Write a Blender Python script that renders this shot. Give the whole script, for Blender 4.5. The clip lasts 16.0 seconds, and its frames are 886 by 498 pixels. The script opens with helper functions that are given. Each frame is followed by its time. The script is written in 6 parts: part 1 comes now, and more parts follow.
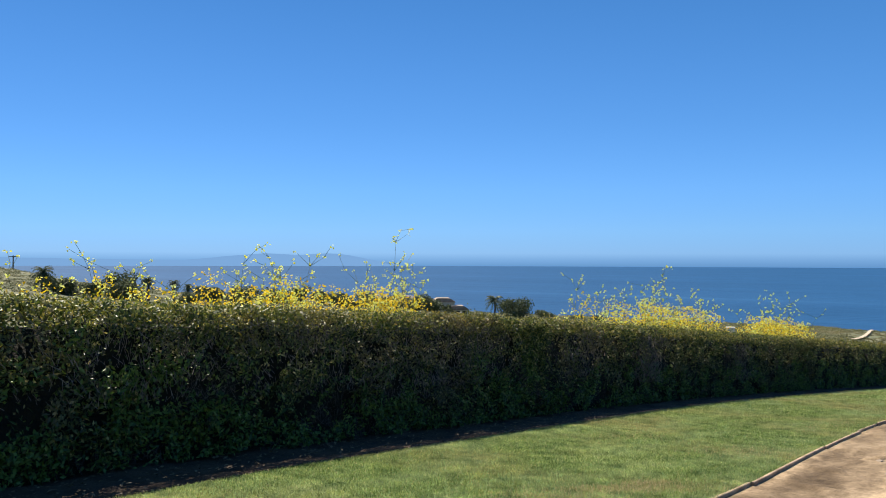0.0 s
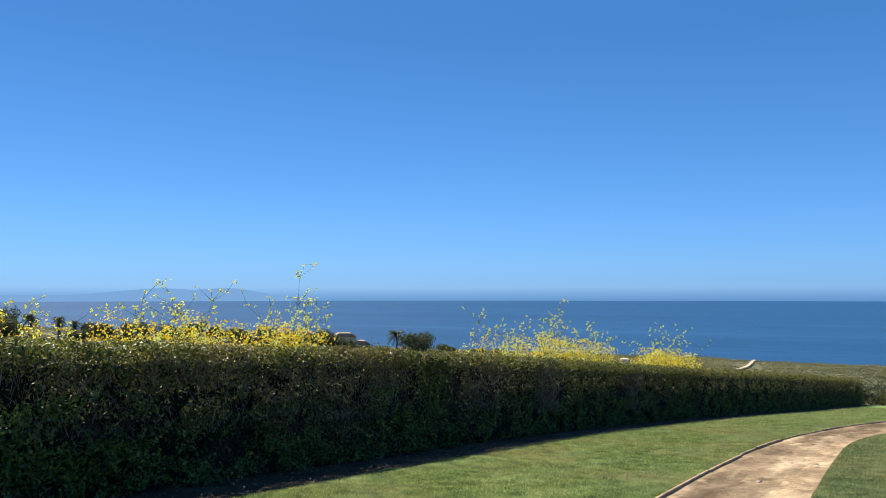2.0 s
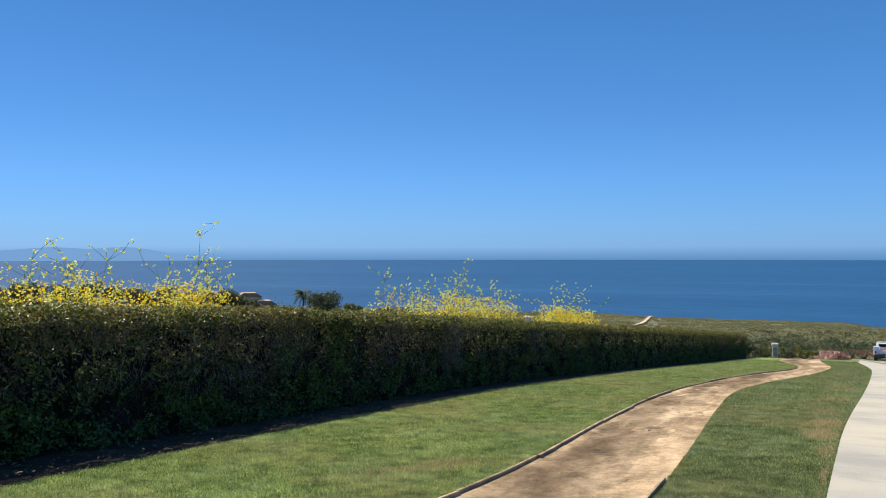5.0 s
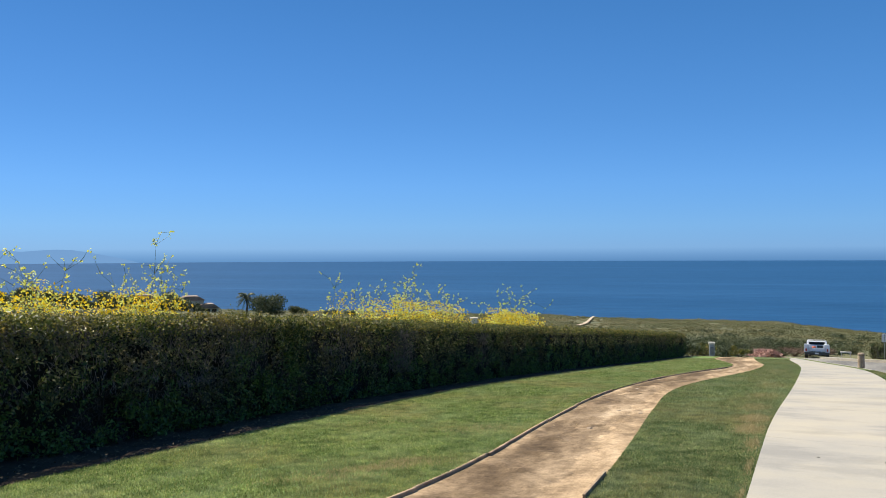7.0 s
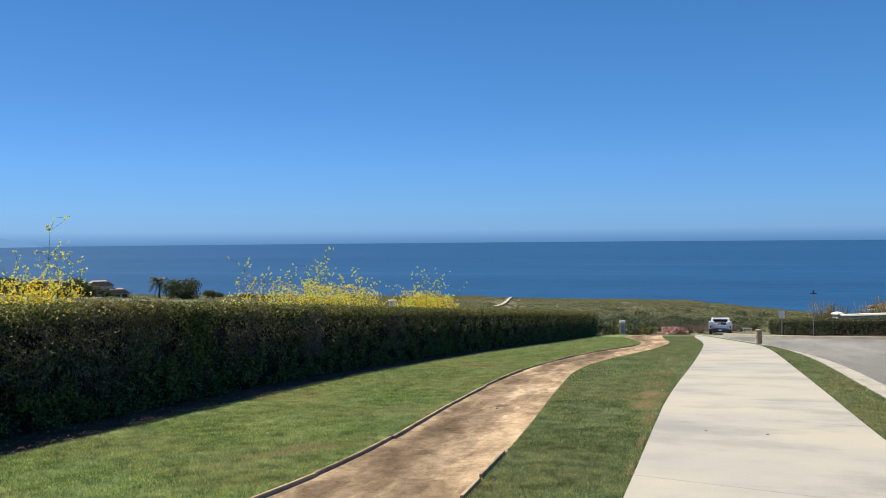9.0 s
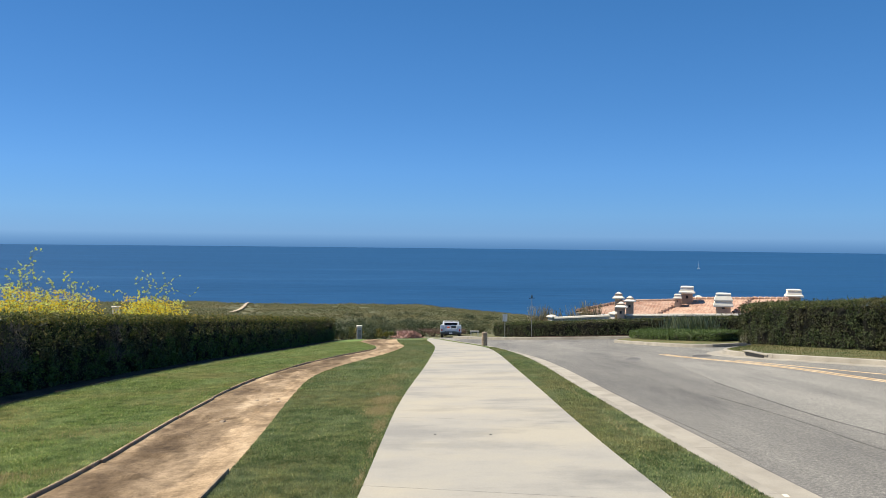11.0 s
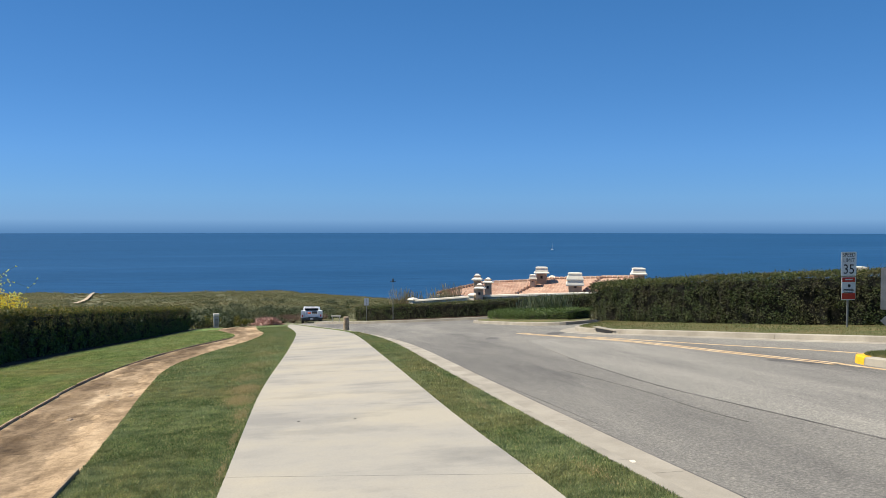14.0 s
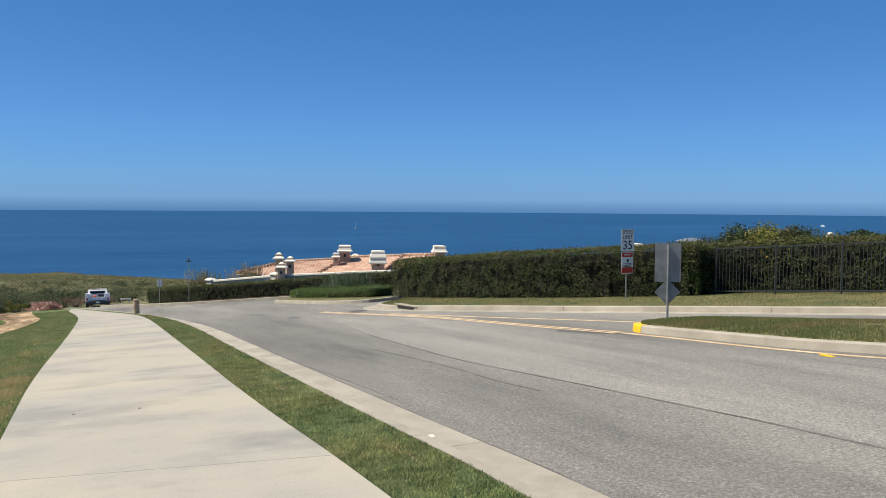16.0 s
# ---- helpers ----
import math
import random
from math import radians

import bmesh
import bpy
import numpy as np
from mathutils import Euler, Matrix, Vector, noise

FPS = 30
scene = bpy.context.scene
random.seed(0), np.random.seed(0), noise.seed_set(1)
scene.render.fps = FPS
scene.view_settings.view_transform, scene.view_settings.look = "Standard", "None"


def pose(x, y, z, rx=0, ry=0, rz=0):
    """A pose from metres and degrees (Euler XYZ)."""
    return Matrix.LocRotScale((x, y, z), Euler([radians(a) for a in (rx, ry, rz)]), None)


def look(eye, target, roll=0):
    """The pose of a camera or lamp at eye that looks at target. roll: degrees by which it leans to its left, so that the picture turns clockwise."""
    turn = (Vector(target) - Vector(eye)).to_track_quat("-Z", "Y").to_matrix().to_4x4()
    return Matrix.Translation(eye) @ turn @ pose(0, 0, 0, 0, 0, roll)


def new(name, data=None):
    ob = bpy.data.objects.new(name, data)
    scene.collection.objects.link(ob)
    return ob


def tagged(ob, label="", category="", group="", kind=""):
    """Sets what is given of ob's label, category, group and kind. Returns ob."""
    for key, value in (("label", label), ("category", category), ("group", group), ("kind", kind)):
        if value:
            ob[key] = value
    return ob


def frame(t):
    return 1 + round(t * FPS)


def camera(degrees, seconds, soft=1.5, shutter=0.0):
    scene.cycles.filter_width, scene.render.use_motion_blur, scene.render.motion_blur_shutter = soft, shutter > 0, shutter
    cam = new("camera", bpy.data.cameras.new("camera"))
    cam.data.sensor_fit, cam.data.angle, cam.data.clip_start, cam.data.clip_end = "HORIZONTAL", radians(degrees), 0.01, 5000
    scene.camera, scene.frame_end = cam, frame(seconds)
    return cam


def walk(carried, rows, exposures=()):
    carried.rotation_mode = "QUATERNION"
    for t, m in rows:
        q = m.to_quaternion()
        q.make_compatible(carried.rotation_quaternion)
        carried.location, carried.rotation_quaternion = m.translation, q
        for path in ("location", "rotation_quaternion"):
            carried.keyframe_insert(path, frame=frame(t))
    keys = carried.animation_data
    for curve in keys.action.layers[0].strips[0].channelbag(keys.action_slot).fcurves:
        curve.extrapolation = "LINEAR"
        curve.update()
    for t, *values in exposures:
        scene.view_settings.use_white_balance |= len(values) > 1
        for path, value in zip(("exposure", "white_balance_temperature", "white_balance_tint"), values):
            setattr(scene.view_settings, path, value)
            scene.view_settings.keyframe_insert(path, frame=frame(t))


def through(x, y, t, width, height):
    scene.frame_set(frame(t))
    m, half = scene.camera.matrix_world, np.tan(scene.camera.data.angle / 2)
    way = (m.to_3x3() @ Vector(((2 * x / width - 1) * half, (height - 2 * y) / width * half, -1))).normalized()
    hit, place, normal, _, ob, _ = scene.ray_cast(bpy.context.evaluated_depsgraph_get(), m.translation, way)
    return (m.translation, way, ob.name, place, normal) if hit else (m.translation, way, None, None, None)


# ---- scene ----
EXPOSURES = [(0.0, 1.08), (2.0, 1.07), (3.5, 0.98), (5.0, 0.95), (9.0, 0.88), (12.5, 0.80), (16.0, 0.74)]
cam = camera(57.81, 16.0, soft=0.75)
PATH = [
    (0.0, 0.001, 0.001, 1.559, 90.854, -0.177, 1.321),
    (0.5, 0.013, -0.027, 1.552, 91.355, 0.183, -2.279),
    (1.0, -0.007, -0.125, 1.547, 91.368, 0.695, -4.043),
    (1.5, -0.037, -0.203, 1.552, 92.155, 0.157, -5.151),
    (2.0, -0.034, -0.232, 1.559, 93.324, -0.004, -5.675),
    (2.5, -0.041, -0.292, 1.581, 93.915, -0.041, -7.459),
    (3.0, -0.032, -0.305, 1.584, 93.390, 0.116, -10.200),
    (3.5, 0.008, -0.251, 1.568, 92.939, 0.149, -11.485),
    (4.0, 0.037, -0.201, 1.559, 92.048, 0.102, -12.188),
    (4.5, 0.025, -0.230, 1.561, 91.012, -0.093, -11.745),
    (5.0, 0.001, -0.314, 1.562, 90.408, 0.032, -12.266),
    (7.5, -0.237, -0.843, 1.683, 90.428, 0.194, -17.401),
    (8.0, -0.207, -0.876, 1.697, 89.767, 0.160, -18.517),
    (8.5, -0.147, -0.905, 1.700, 89.245, 0.291, -19.287),
    (9.0, -0.048, -0.896, 1.694, 89.195, 0.491, -21.909),
    (9.5, 0.081, -0.814, 1.684, 89.426, 0.025, -25.701),
    (10.0, 0.181, -0.727, 1.680, 89.163, -0.319, -31.165),
    (12.5, 0.171, -0.639, 1.698, 90.565, -0.173, -46.368),
    (13.0, 0.154, -0.674, 1.700, 90.163, 0.045, -46.792),
    (13.5, 0.137, -0.686, 1.707, 88.957, -0.123, -48.194),
    (14.0, 0.141, -0.675, 1.696, 88.486, -0.032, -50.273),
    (14.5, 0.173, -0.664, 1.687, 88.518, -0.186, -53.166),
    (15.0, 0.218, -0.664, 1.664, 88.127, 0.464, -57.692),
    (15.5, 0.314, -0.601, 1.666, 87.368, 0.115, -62.110),
    (16.0, 0.377, -0.583, 1.652, 87.014, -0.406, -64.216),
]
walk(cam, [(t, pose(x, y, z, rx, ry, rz)) for t, x, y, z, rx, ry, rz in PATH], EXPOSURES)

# ---- light ----
SUN_AZ, SUN_EL = -36.0, 54.0
sun_way = Vector((math.sin(radians(SUN_AZ)) * math.cos(radians(SUN_EL)), math.cos(radians(SUN_AZ)) * math.cos(radians(SUN_EL)), math.sin(radians(SUN_EL))))
lamp = bpy.data.lights.new("sun", "SUN")
lamp.energy, lamp.angle, lamp.color = 4.65, radians(0.53), (1.0, 0.91, 0.76)
sun = new("sun", lamp)
sun.matrix_world = look(sun_way * 300, (0, 0, 0))
world = bpy.data.worlds.new("world")
scene.world = world
world.use_nodes = True
wn, wl = world.node_tree.nodes, world.node_tree.links
sky = wn.new("ShaderNodeTexSky")
sky.sky_type, sky.sun_disc = "NISHITA", False
sky.sun_elevation, sky.sun_rotation = radians(SUN_EL), radians(SUN_AZ)
sky.altitude, sky.air_density, sky.dust_density, sky.ozone_density = 60, 1.0, 0.0, 6.0
clear = wn.new("ShaderNodeMix")
clear.data_type, clear.blend_type = "RGBA", "MULTIPLY"
clear.inputs[0].default_value, clear.inputs[7].default_value = 1.0, (0.64, 0.82, 1.18, 1)
wl.new(sky.outputs["Color"], clear.inputs[6])
wn["Background"].inputs["Strength"].default_value = 0.063
even = wn.new("ShaderNodeMix")
even.data_type = "RGBA"
even.inputs[0].default_value, even.inputs[7].default_value = 0.62, (0.66, 2.42, 5.2, 1)
wl.new(clear.outputs[2], even.inputs[6])
# clear air deepens upwards; a thin marine haze lies on the horizon
up_way, axes, span = wn.new("ShaderNodeTexCoord"), wn.new("ShaderNodeSeparateXYZ"), wn.new("ShaderNodeMapRange")
span.inputs["From Min"].default_value, span.inputs["From Max"].default_value = -0.01, 0.35
wl.new(up_way.outputs["Generated"], axes.inputs[0])
wl.new(axes.outputs["Z"], span.inputs["Value"])
air = wn.new("ShaderNodeValToRGB")
AIR = [(0.004, (0.42, 0.60, 0.78)), (0.030, (0.62, 0.78, 0.93)), (0.055, (0.93, 1.01, 1.09)), (0.13, (1.03, 1.09, 1.13)), (0.27, (1.02, 1.08, 1.13)), (0.49, (0.86, 0.95, 1.0)), (0.89, (0.64, 0.77, 0.84))]
while len(air.color_ramp.elements) < len(AIR):
    air.color_ramp.elements.new(0.5)
for e, (p, c) in zip(air.color_ramp.elements, AIR):
    e.position, e.color = p, (*c, 1)
wl.new(span.outputs["Result"], air.inputs["Fac"])
depth_of_air = wn.new("ShaderNodeMix")
depth_of_air.data_type, depth_of_air.blend_type = "RGBA", "MULTIPLY"
depth_of_air.inputs[0].default_value = 1.0
wl.new(even.outputs[2], depth_of_air.inputs[6])
wl.new(air.outputs["Color"], depth_of_air.inputs[7])
wl.new(depth_of_air.outputs[2], wn["Background"].inputs["Color"])

# ---- materials ----


def node_mat(name):
    m = bpy.data.materials.new(name)
    m.use_nodes = True
    return m, m.node_tree.nodes, m.node_tree.links, m.node_tree.nodes["Principled BSDF"]


def ramp(n, l, fac, stops):
    r = n.new("ShaderNodeValToRGB")
    while len(r.color_ramp.elements) < len(stops):
        r.color_ramp.elements.new(0.5)
    for e, (p, c) in zip(r.color_ramp.elements, stops):
        e.position, e.color = p, (*c, 1)
    l.new(fac, r.inputs["Fac"])
    return r.outputs["Color"]


def noise_tex(n, l, scale, detail=4.0, rough=0.6, stretch=None, turn=0.0):
    g = n.new("ShaderNodeNewGeometry")
    t = n.new("ShaderNodeTexNoise")
    t.inputs["Scale"].default_value, t.inputs["Detail"].default_value, t.inputs["Roughness"].default_value = scale, detail, rough
    src = g.outputs["Position"]
    if stretch:
        for turned, scaled in ((turn, (1, 1, 1)), (0.0, stretch)):
            mp = n.new("ShaderNodeMapping")
            mp.inputs["Rotation"].default_value = (0, 0, turned)
            mp.inputs["Scale"].default_value = scaled
            l.new(src, mp.inputs["Vector"])
            src = mp.outputs["Vector"]
    l.new(src, t.inputs["Vector"])
    return t.outputs["Fac"]


def mixed(n, l, fac, a, b, mode="MIX"):
    x = n.new("ShaderNodeMix")
    x.data_type, x.blend_type = "RGBA", mode
    for sock, v in ((x.inputs[0], fac), (x.inputs[6], a), (x.inputs[7], b)):
        if isinstance(v, (int, float)):
            sock.default_value = v
        elif isinstance(v, tuple):
            sock.default_value = (*v, 1)
        else:
            l.new(v, sock)
    return x.outputs[2]


def bumped(n, l, bsdf, height, strength, distance):
    b = n.new("ShaderNodeBump")
    b.inputs["Strength"].default_value, b.inputs["Distance"].default_value = strength, distance
    l.new(height, b.inputs["Height"])
    l.new(b.outputs["Normal"], bsdf.inputs["Normal"])


def surface(name, dark, light, scale=3.0, fine=60.0, rough=0.8, bump=0.3, depth=0.01, metal=0.0, spec=0.3, vary=0.0, fine_mix=0.35, low=0.35, high=0.65, stretch=None, turn=0.0):
    """Two-scale mottled paint, stone or soil."""
    m, n, l, b = node_mat(name)
    big = noise_tex(n, l, scale, 5, 0.6, stretch, turn)
    small = noise_tex(n, l, fine, 3, 0.7)
    col = ramp(n, l, big, [(low, dark), (high, light)])
    speck = ramp(n, l, small, [(0.3, (0.55, 0.55, 0.55)), (0.7, (1.25, 1.25, 1.25))])
    col = mixed(n, l, fine_mix, col, mixed(n, l, 1.0, col, speck, "MULTIPLY"))
    if vary:
        info = n.new("ShaderNodeObjectInfo")
        tone = ramp(n, l, info.outputs["Random"], [(0.0, (1 - vary,) * 3), (1.0, (1 + vary,) * 3)])
        col = mixed(n, l, 1.0, col, tone, "MULTIPLY")
    l.new(col, b.inputs["Base Color"])
    b.inputs["Roughness"].default_value, b.inputs["Metallic"].default_value = rough, metal
    b.inputs["Specular IOR Level"].default_value = spec
    if bump:
        bumped(n, l, b, small, bump, depth)
    return m


def leafy(name, stops, patch=None, through=0.35, rough=0.5, patch_scale=0.8, sheen=None):
    """Leaves: a colour for each leaf, patches of another colour over the plant, light through the blade."""
    m, n, l, b = node_mat(name)
    g = n.new("ShaderNodeNewGeometry")
    col = ramp(n, l, g.outputs["Random Per Island"], stops)
    if patch:
        f = ramp(n, l, noise_tex(n, l, patch_scale, 3, 0.6), [(0.45, (0, 0, 0)), (0.68, (1, 1, 1))])
        col = mixed(n, l, f, col, mixed(n, l, 0.6, col, patch))
    if sheen:
        f = ramp(n, l, noise_tex(n, l, 1.1, 5, 0.65, (0.45, 1.0, 1.0), -0.85), [(0.46, (0, 0, 0)), (0.64, (1, 1, 1))])
        col = mixed(n, l, f, col, mixed(n, l, 0.45, col, sheen))
        clump = ramp(n, l, noise_tex(n, l, 3.6, 5, 0.7), [(0.34, (0.52, 0.58, 0.5)), (0.5, (0.98, 0.98, 0.98)), (0.66, (1.35, 1.3, 1.25))])
        col = mixed(n, l, 1.0, col, clump, "MULTIPLY")
    l.new(col, b.inputs["Base Color"])
    b.inputs["Roughness"].default_value, b.inputs["Specular IOR Level"].default_value = rough, 0.35
    t = n.new("ShaderNodeBsdfTranslucent")
    l.new(col, t.inputs["Color"])
    s = n.new("ShaderNodeMixShader")
    s.inputs[0].default_value = through
    l.new(b.outputs[0], s.inputs[1])
    l.new(t.outputs[0], s.inputs[2])
    l.new(s.outputs[0], n["Material Output"].inputs["Surface"])
    return m


def plain(name, colour, rough=0.5, metal=0.0, spec=0.5):
    return surface(name, tuple(c * 0.88 for c in colour), colour, 2.0, 40.0, rough, 0.05, 0.002, metal, spec, fine_mix=0.2)


def lawn_mat(name, low, mid, high):
    m, n, l, b = node_mat(name)
    tone = ramp(n, l, noise_tex(n, l, 0.55, 4, 0.55), [(0.35, low), (0.55, mid), (0.72, high)])
    dry = ramp(n, l, noise_tex(n, l, 0.33, 3, 0.6, (1.0, 0.6, 1.0), 0.7), [(0.60, (0, 0, 0)), (0.72, (1, 1, 1))])
    tone = mixed(n, l, dry, tone, (0.21, 0.16, 0.07))
    clump = ramp(n, l, noise_tex(n, l, 3.6, 5, 0.7), [(0.34, (0.52, 0.58, 0.5)), (0.5, (0.98, 0.98, 0.98)), (0.66, (1.35, 1.3, 1.25))])
    tone = mixed(n, l, 1.0, tone, clump, "MULTIPLY")
    fleck = ramp(n, l, noise_tex(n, l, 45, 4, 0.75), [(0.3, (0.5, 0.5, 0.5)), (0.7, (1.4, 1.4, 1.4))])
    l.new(mixed(n, l, 1.0, tone, fleck, "MULTIPLY"), b.inputs["Base Color"])
    b.inputs["Roughness"].default_value, b.inputs["Specular IOR Level"].default_value = 0.8, 0.15
    bumped(n, l, b, noise_tex(n, l, 70, 4, 0.7), 0.8, 0.02)
    return m


def sea_mat():
    m, n, l, b = node_mat("sea_water")
    streak = noise_tex(n, l, 0.010, 9, 0.68, (0.11, 1.0, 1.0), radians(38))
    ripple = noise_tex(n, l, 0.10, 5, 0.65, (0.22, 1.0, 1.0), radians(36))
    col = ramp(n, l, streak, [(0.30, (0.012, 0.055, 0.132)), (0.58, (0.016, 0.066, 0.155)), (0.68, (0.024, 0.084, 0.182)), (0.78, (0.058, 0.130, 0.232))])
    col = mixed(n, l, 0.4, col, mixed(n, l, 1.0, col, ramp(n, l, ripple, [(0.3, (0.6, 0.6, 0.6)), (0.7, (1.4, 1.4, 1.4))]), "MULTIPLY"))
    l.new(col, b.inputs["Base Color"])
    b.inputs["Roughness"].default_value, b.inputs["Specular IOR Level"].default_value = 0.6, 0.05
    bumped(n, l, b, ripple, 0.5, 1.5)
    return m


M_LAWN = lawn_mat("mown_grass", (0.085, 0.142, 0.036), (0.140, 0.205, 0.058), (0.23, 0.26, 0.095))
M_TURF = lawn_mat("dark_turf", (0.076, 0.106, 0.036), (0.120, 0.150, 0.054), (0.20, 0.20, 0.080))
M_TURFBLADE = leafy("turf_blade", [(0.0, (0.052, 0.096, 0.026)), (0.5, (0.150, 0.212, 0.076)), (0.86, (0.30, 0.34, 0.14)), (1.0, (0.46, 0.38, 0.19))], (0.36, 0.29, 0.13), 0.38, 0.6, 0.4, (0.32, 0.37, 0.20))
M_DRYLAWN = surface("half_dry_grass", (0.080, 0.096, 0.032), (0.165, 0.140, 0.062), 0.8, 50, 0.9, 0.8, 0.02, fine_mix=0.7)
M_STRAW = leafy("straw_blade", [(0.0, (0.30, 0.24, 0.10)), (0.6, (0.50, 0.40, 0.20)), (1.0, (0.62, 0.48, 0.27))], None, 0.3, 0.7)
M_DRYBLADE = leafy("dry_grass_blade", [(0.0, (0.070, 0.105, 0.028)), (0.6, (0.125, 0.160, 0.048)), (1.0, (0.27, 0.225, 0.11))], (0.24, 0.175, 0.080), 0.35, 0.6, 0.6)
M_SEA = sea_mat()
M_BLADE = leafy("grass_blade", [(0.0, (0.072, 0.118, 0.024)), (0.5, (0.215, 0.285, 0.078)), (0.88, (0.37, 0.42, 0.16)), (1.0, (0.52, 0.44, 0.22))], (0.42, 0.32, 0.15), 0.4, 0.6, 0.4, (0.42, 0.47, 0.23))
M_HEDGE = leafy("hedge_leaf", [(0.0, (0.014, 0.026, 0.006)), (0.5, (0.054, 0.078, 0.016)), (0.86, (0.155, 0.168, 0.040)), (1.0, (0.44, 0.36, 0.15))], (0.145, 0.098, 0.062), 0.3, 0.42, 0.9)
M_LOWLEAF = leafy("inner_green_leaf", [(0.0, (0.020, 0.044, 0.008)), (0.5, (0.070, 0.122, 0.020)), (1.0, (0.17, 0.23, 0.046))], None, 0.3, 0.42)
M_ISLELEAF = leafy("box_hedge_leaf", [(0.0, (0.030, 0.060, 0.012)), (0.6, (0.075, 0.125, 0.022)), (1.0, (0.13, 0.18, 0.04))], None, 0.3, 0.5)
M_TOPLEAF = leafy("trimmed_top_leaf", [(0.0, (0.024, 0.042, 0.010)), (0.6, (0.070, 0.096, 0.020)), (1.0, (0.15, 0.155, 0.040))], (0.12, 0.085, 0.035), 0.3, 0.5)
M_HEDGE_FAR = leafy("far_hedge_leaf", [(0.0, (0.010, 0.023, 0.006)), (0.6, (0.034, 0.058, 0.012)), (1.0, (0.098, 0.115, 0.028))], (0.070, 0.048, 0.026), 0.25, 0.6, 0.7)
# young leaf colour, brightened and yellowed to paint in the hedge's sunlit top
M_SUNNYLEAF = leafy("sunny_young_leaf", [(0.0, (0.026, 0.044, 0.007)), (0.5, (0.095, 0.118, 0.017)), (0.85, (0.24, 0.235, 0.036)), (1.0, (0.42, 0.31, 0.075))], (0.16, 0.11, 0.03), 0.38, 0.45)
M_DEADTWIG = surface("dead_twig", (0.11, 0.083, 0.07), (0.23, 0.18, 0.155), 4, 60)
M_LITTER = leafy("fallen_leaf", [(0.0, (0.08, 0.05, 0.025)), (1.0, (0.22, 0.16, 0.09))], None, 0.2, 0.7)
M_TWIG = surface("twig_bark", (0.040, 0.030, 0.024), (0.098, 0.077, 0.062), 4, 60)
# near-black in place of the deep shade between hedge leaves
M_CORESHADE = surface("hedge_inner_shade", (0.004, 0.005, 0.003), (0.011, 0.011, 0.006), 4, 30, 0.95, 0.8, 0.05)
M_FLOWERTIP = leafy("mustard_tip", [(0.0, (0.74, 0.68, 0.05)), (1.0, (0.76, 0.82, 0.30))], None, 0.35, 0.6)
M_FLOWER = leafy("mustard_flower", [(0.0, (0.74, 0.46, 0.006)), (0.6, (0.84, 0.62, 0.012)), (1.0, (0.84, 0.74, 0.07))], None, 0.35, 0.6)
M_STEM = leafy("mustard_stem", [(0.0, (0.10, 0.13, 0.03)), (1.0, (0.20, 0.20, 0.07))], None, 0.15, 0.6)
M_SOIL = surface("mulched_soil", (0.026, 0.016, 0.009), (0.075, 0.047, 0.027), 2.5, 40, 0.95, 0.9, 0.03)


def concrete_mat():
    m, n, l, b = node_mat("pavement_concrete")
    cloud = noise_tex(n, l, 0.5, 6, 0.62, (0.9, 1.1, 1.0), radians(40))
    col = ramp(n, l, cloud, [(0.30, (0.245, 0.235, 0.212)), (0.46, (0.318, 0.300, 0.260)), (0.62, (0.358, 0.328, 0.264))])
    wet = ramp(n, l, noise_tex(n, l, 0.62, 8, 0.66, (0.75, 1.2, 1.0), radians(44)), [(0.52, (1, 1, 1)), (0.60, (0.80, 0.81, 0.83)), (0.74, (0.58, 0.60, 0.63))])
    col = mixed(n, l, 0.65, col, mixed(n, l, 1.0, col, wet, "MULTIPLY"))
    fine = noise_tex(n, l, 60, 4, 0.75)
    col = mixed(n, l, 0.28, col, mixed(n, l, 1.0, col, ramp(n, l, fine, [(0.3, (0.6, 0.6, 0.6)), (0.7, (1.3, 1.3, 1.3))]), "MULTIPLY"))
    info = n.new("ShaderNodeObjectInfo")
    col = mixed(n, l, 1.0, col, ramp(n, l, info.outputs["Random"], [(0.0, (0.96, 0.97, 0.98)), (1.0, (1.04, 1.03, 1.01))]), "MULTIPLY")
    l.new(col, b.inputs["Base Color"])
    b.inputs["Roughness"].default_value, b.inputs["Specular IOR Level"].default_value = 0.88, 0.25
    bumped(n, l, b, fine, 0.2, 0.003)
    return m


M_CONCRETE = concrete_mat()
M_TRAIL = surface("pale_sand", (0.34, 0.27, 0.19), (0.52, 0.43, 0.31), 0.3, 6, 0.95)
M_KERB = surface("kerb_concrete", (0.26, 0.236, 0.192), (0.365, 0.335, 0.275), 1.2, 80, 0.85, 0.2, 0.004, vary=0.05, fine_mix=0.3)


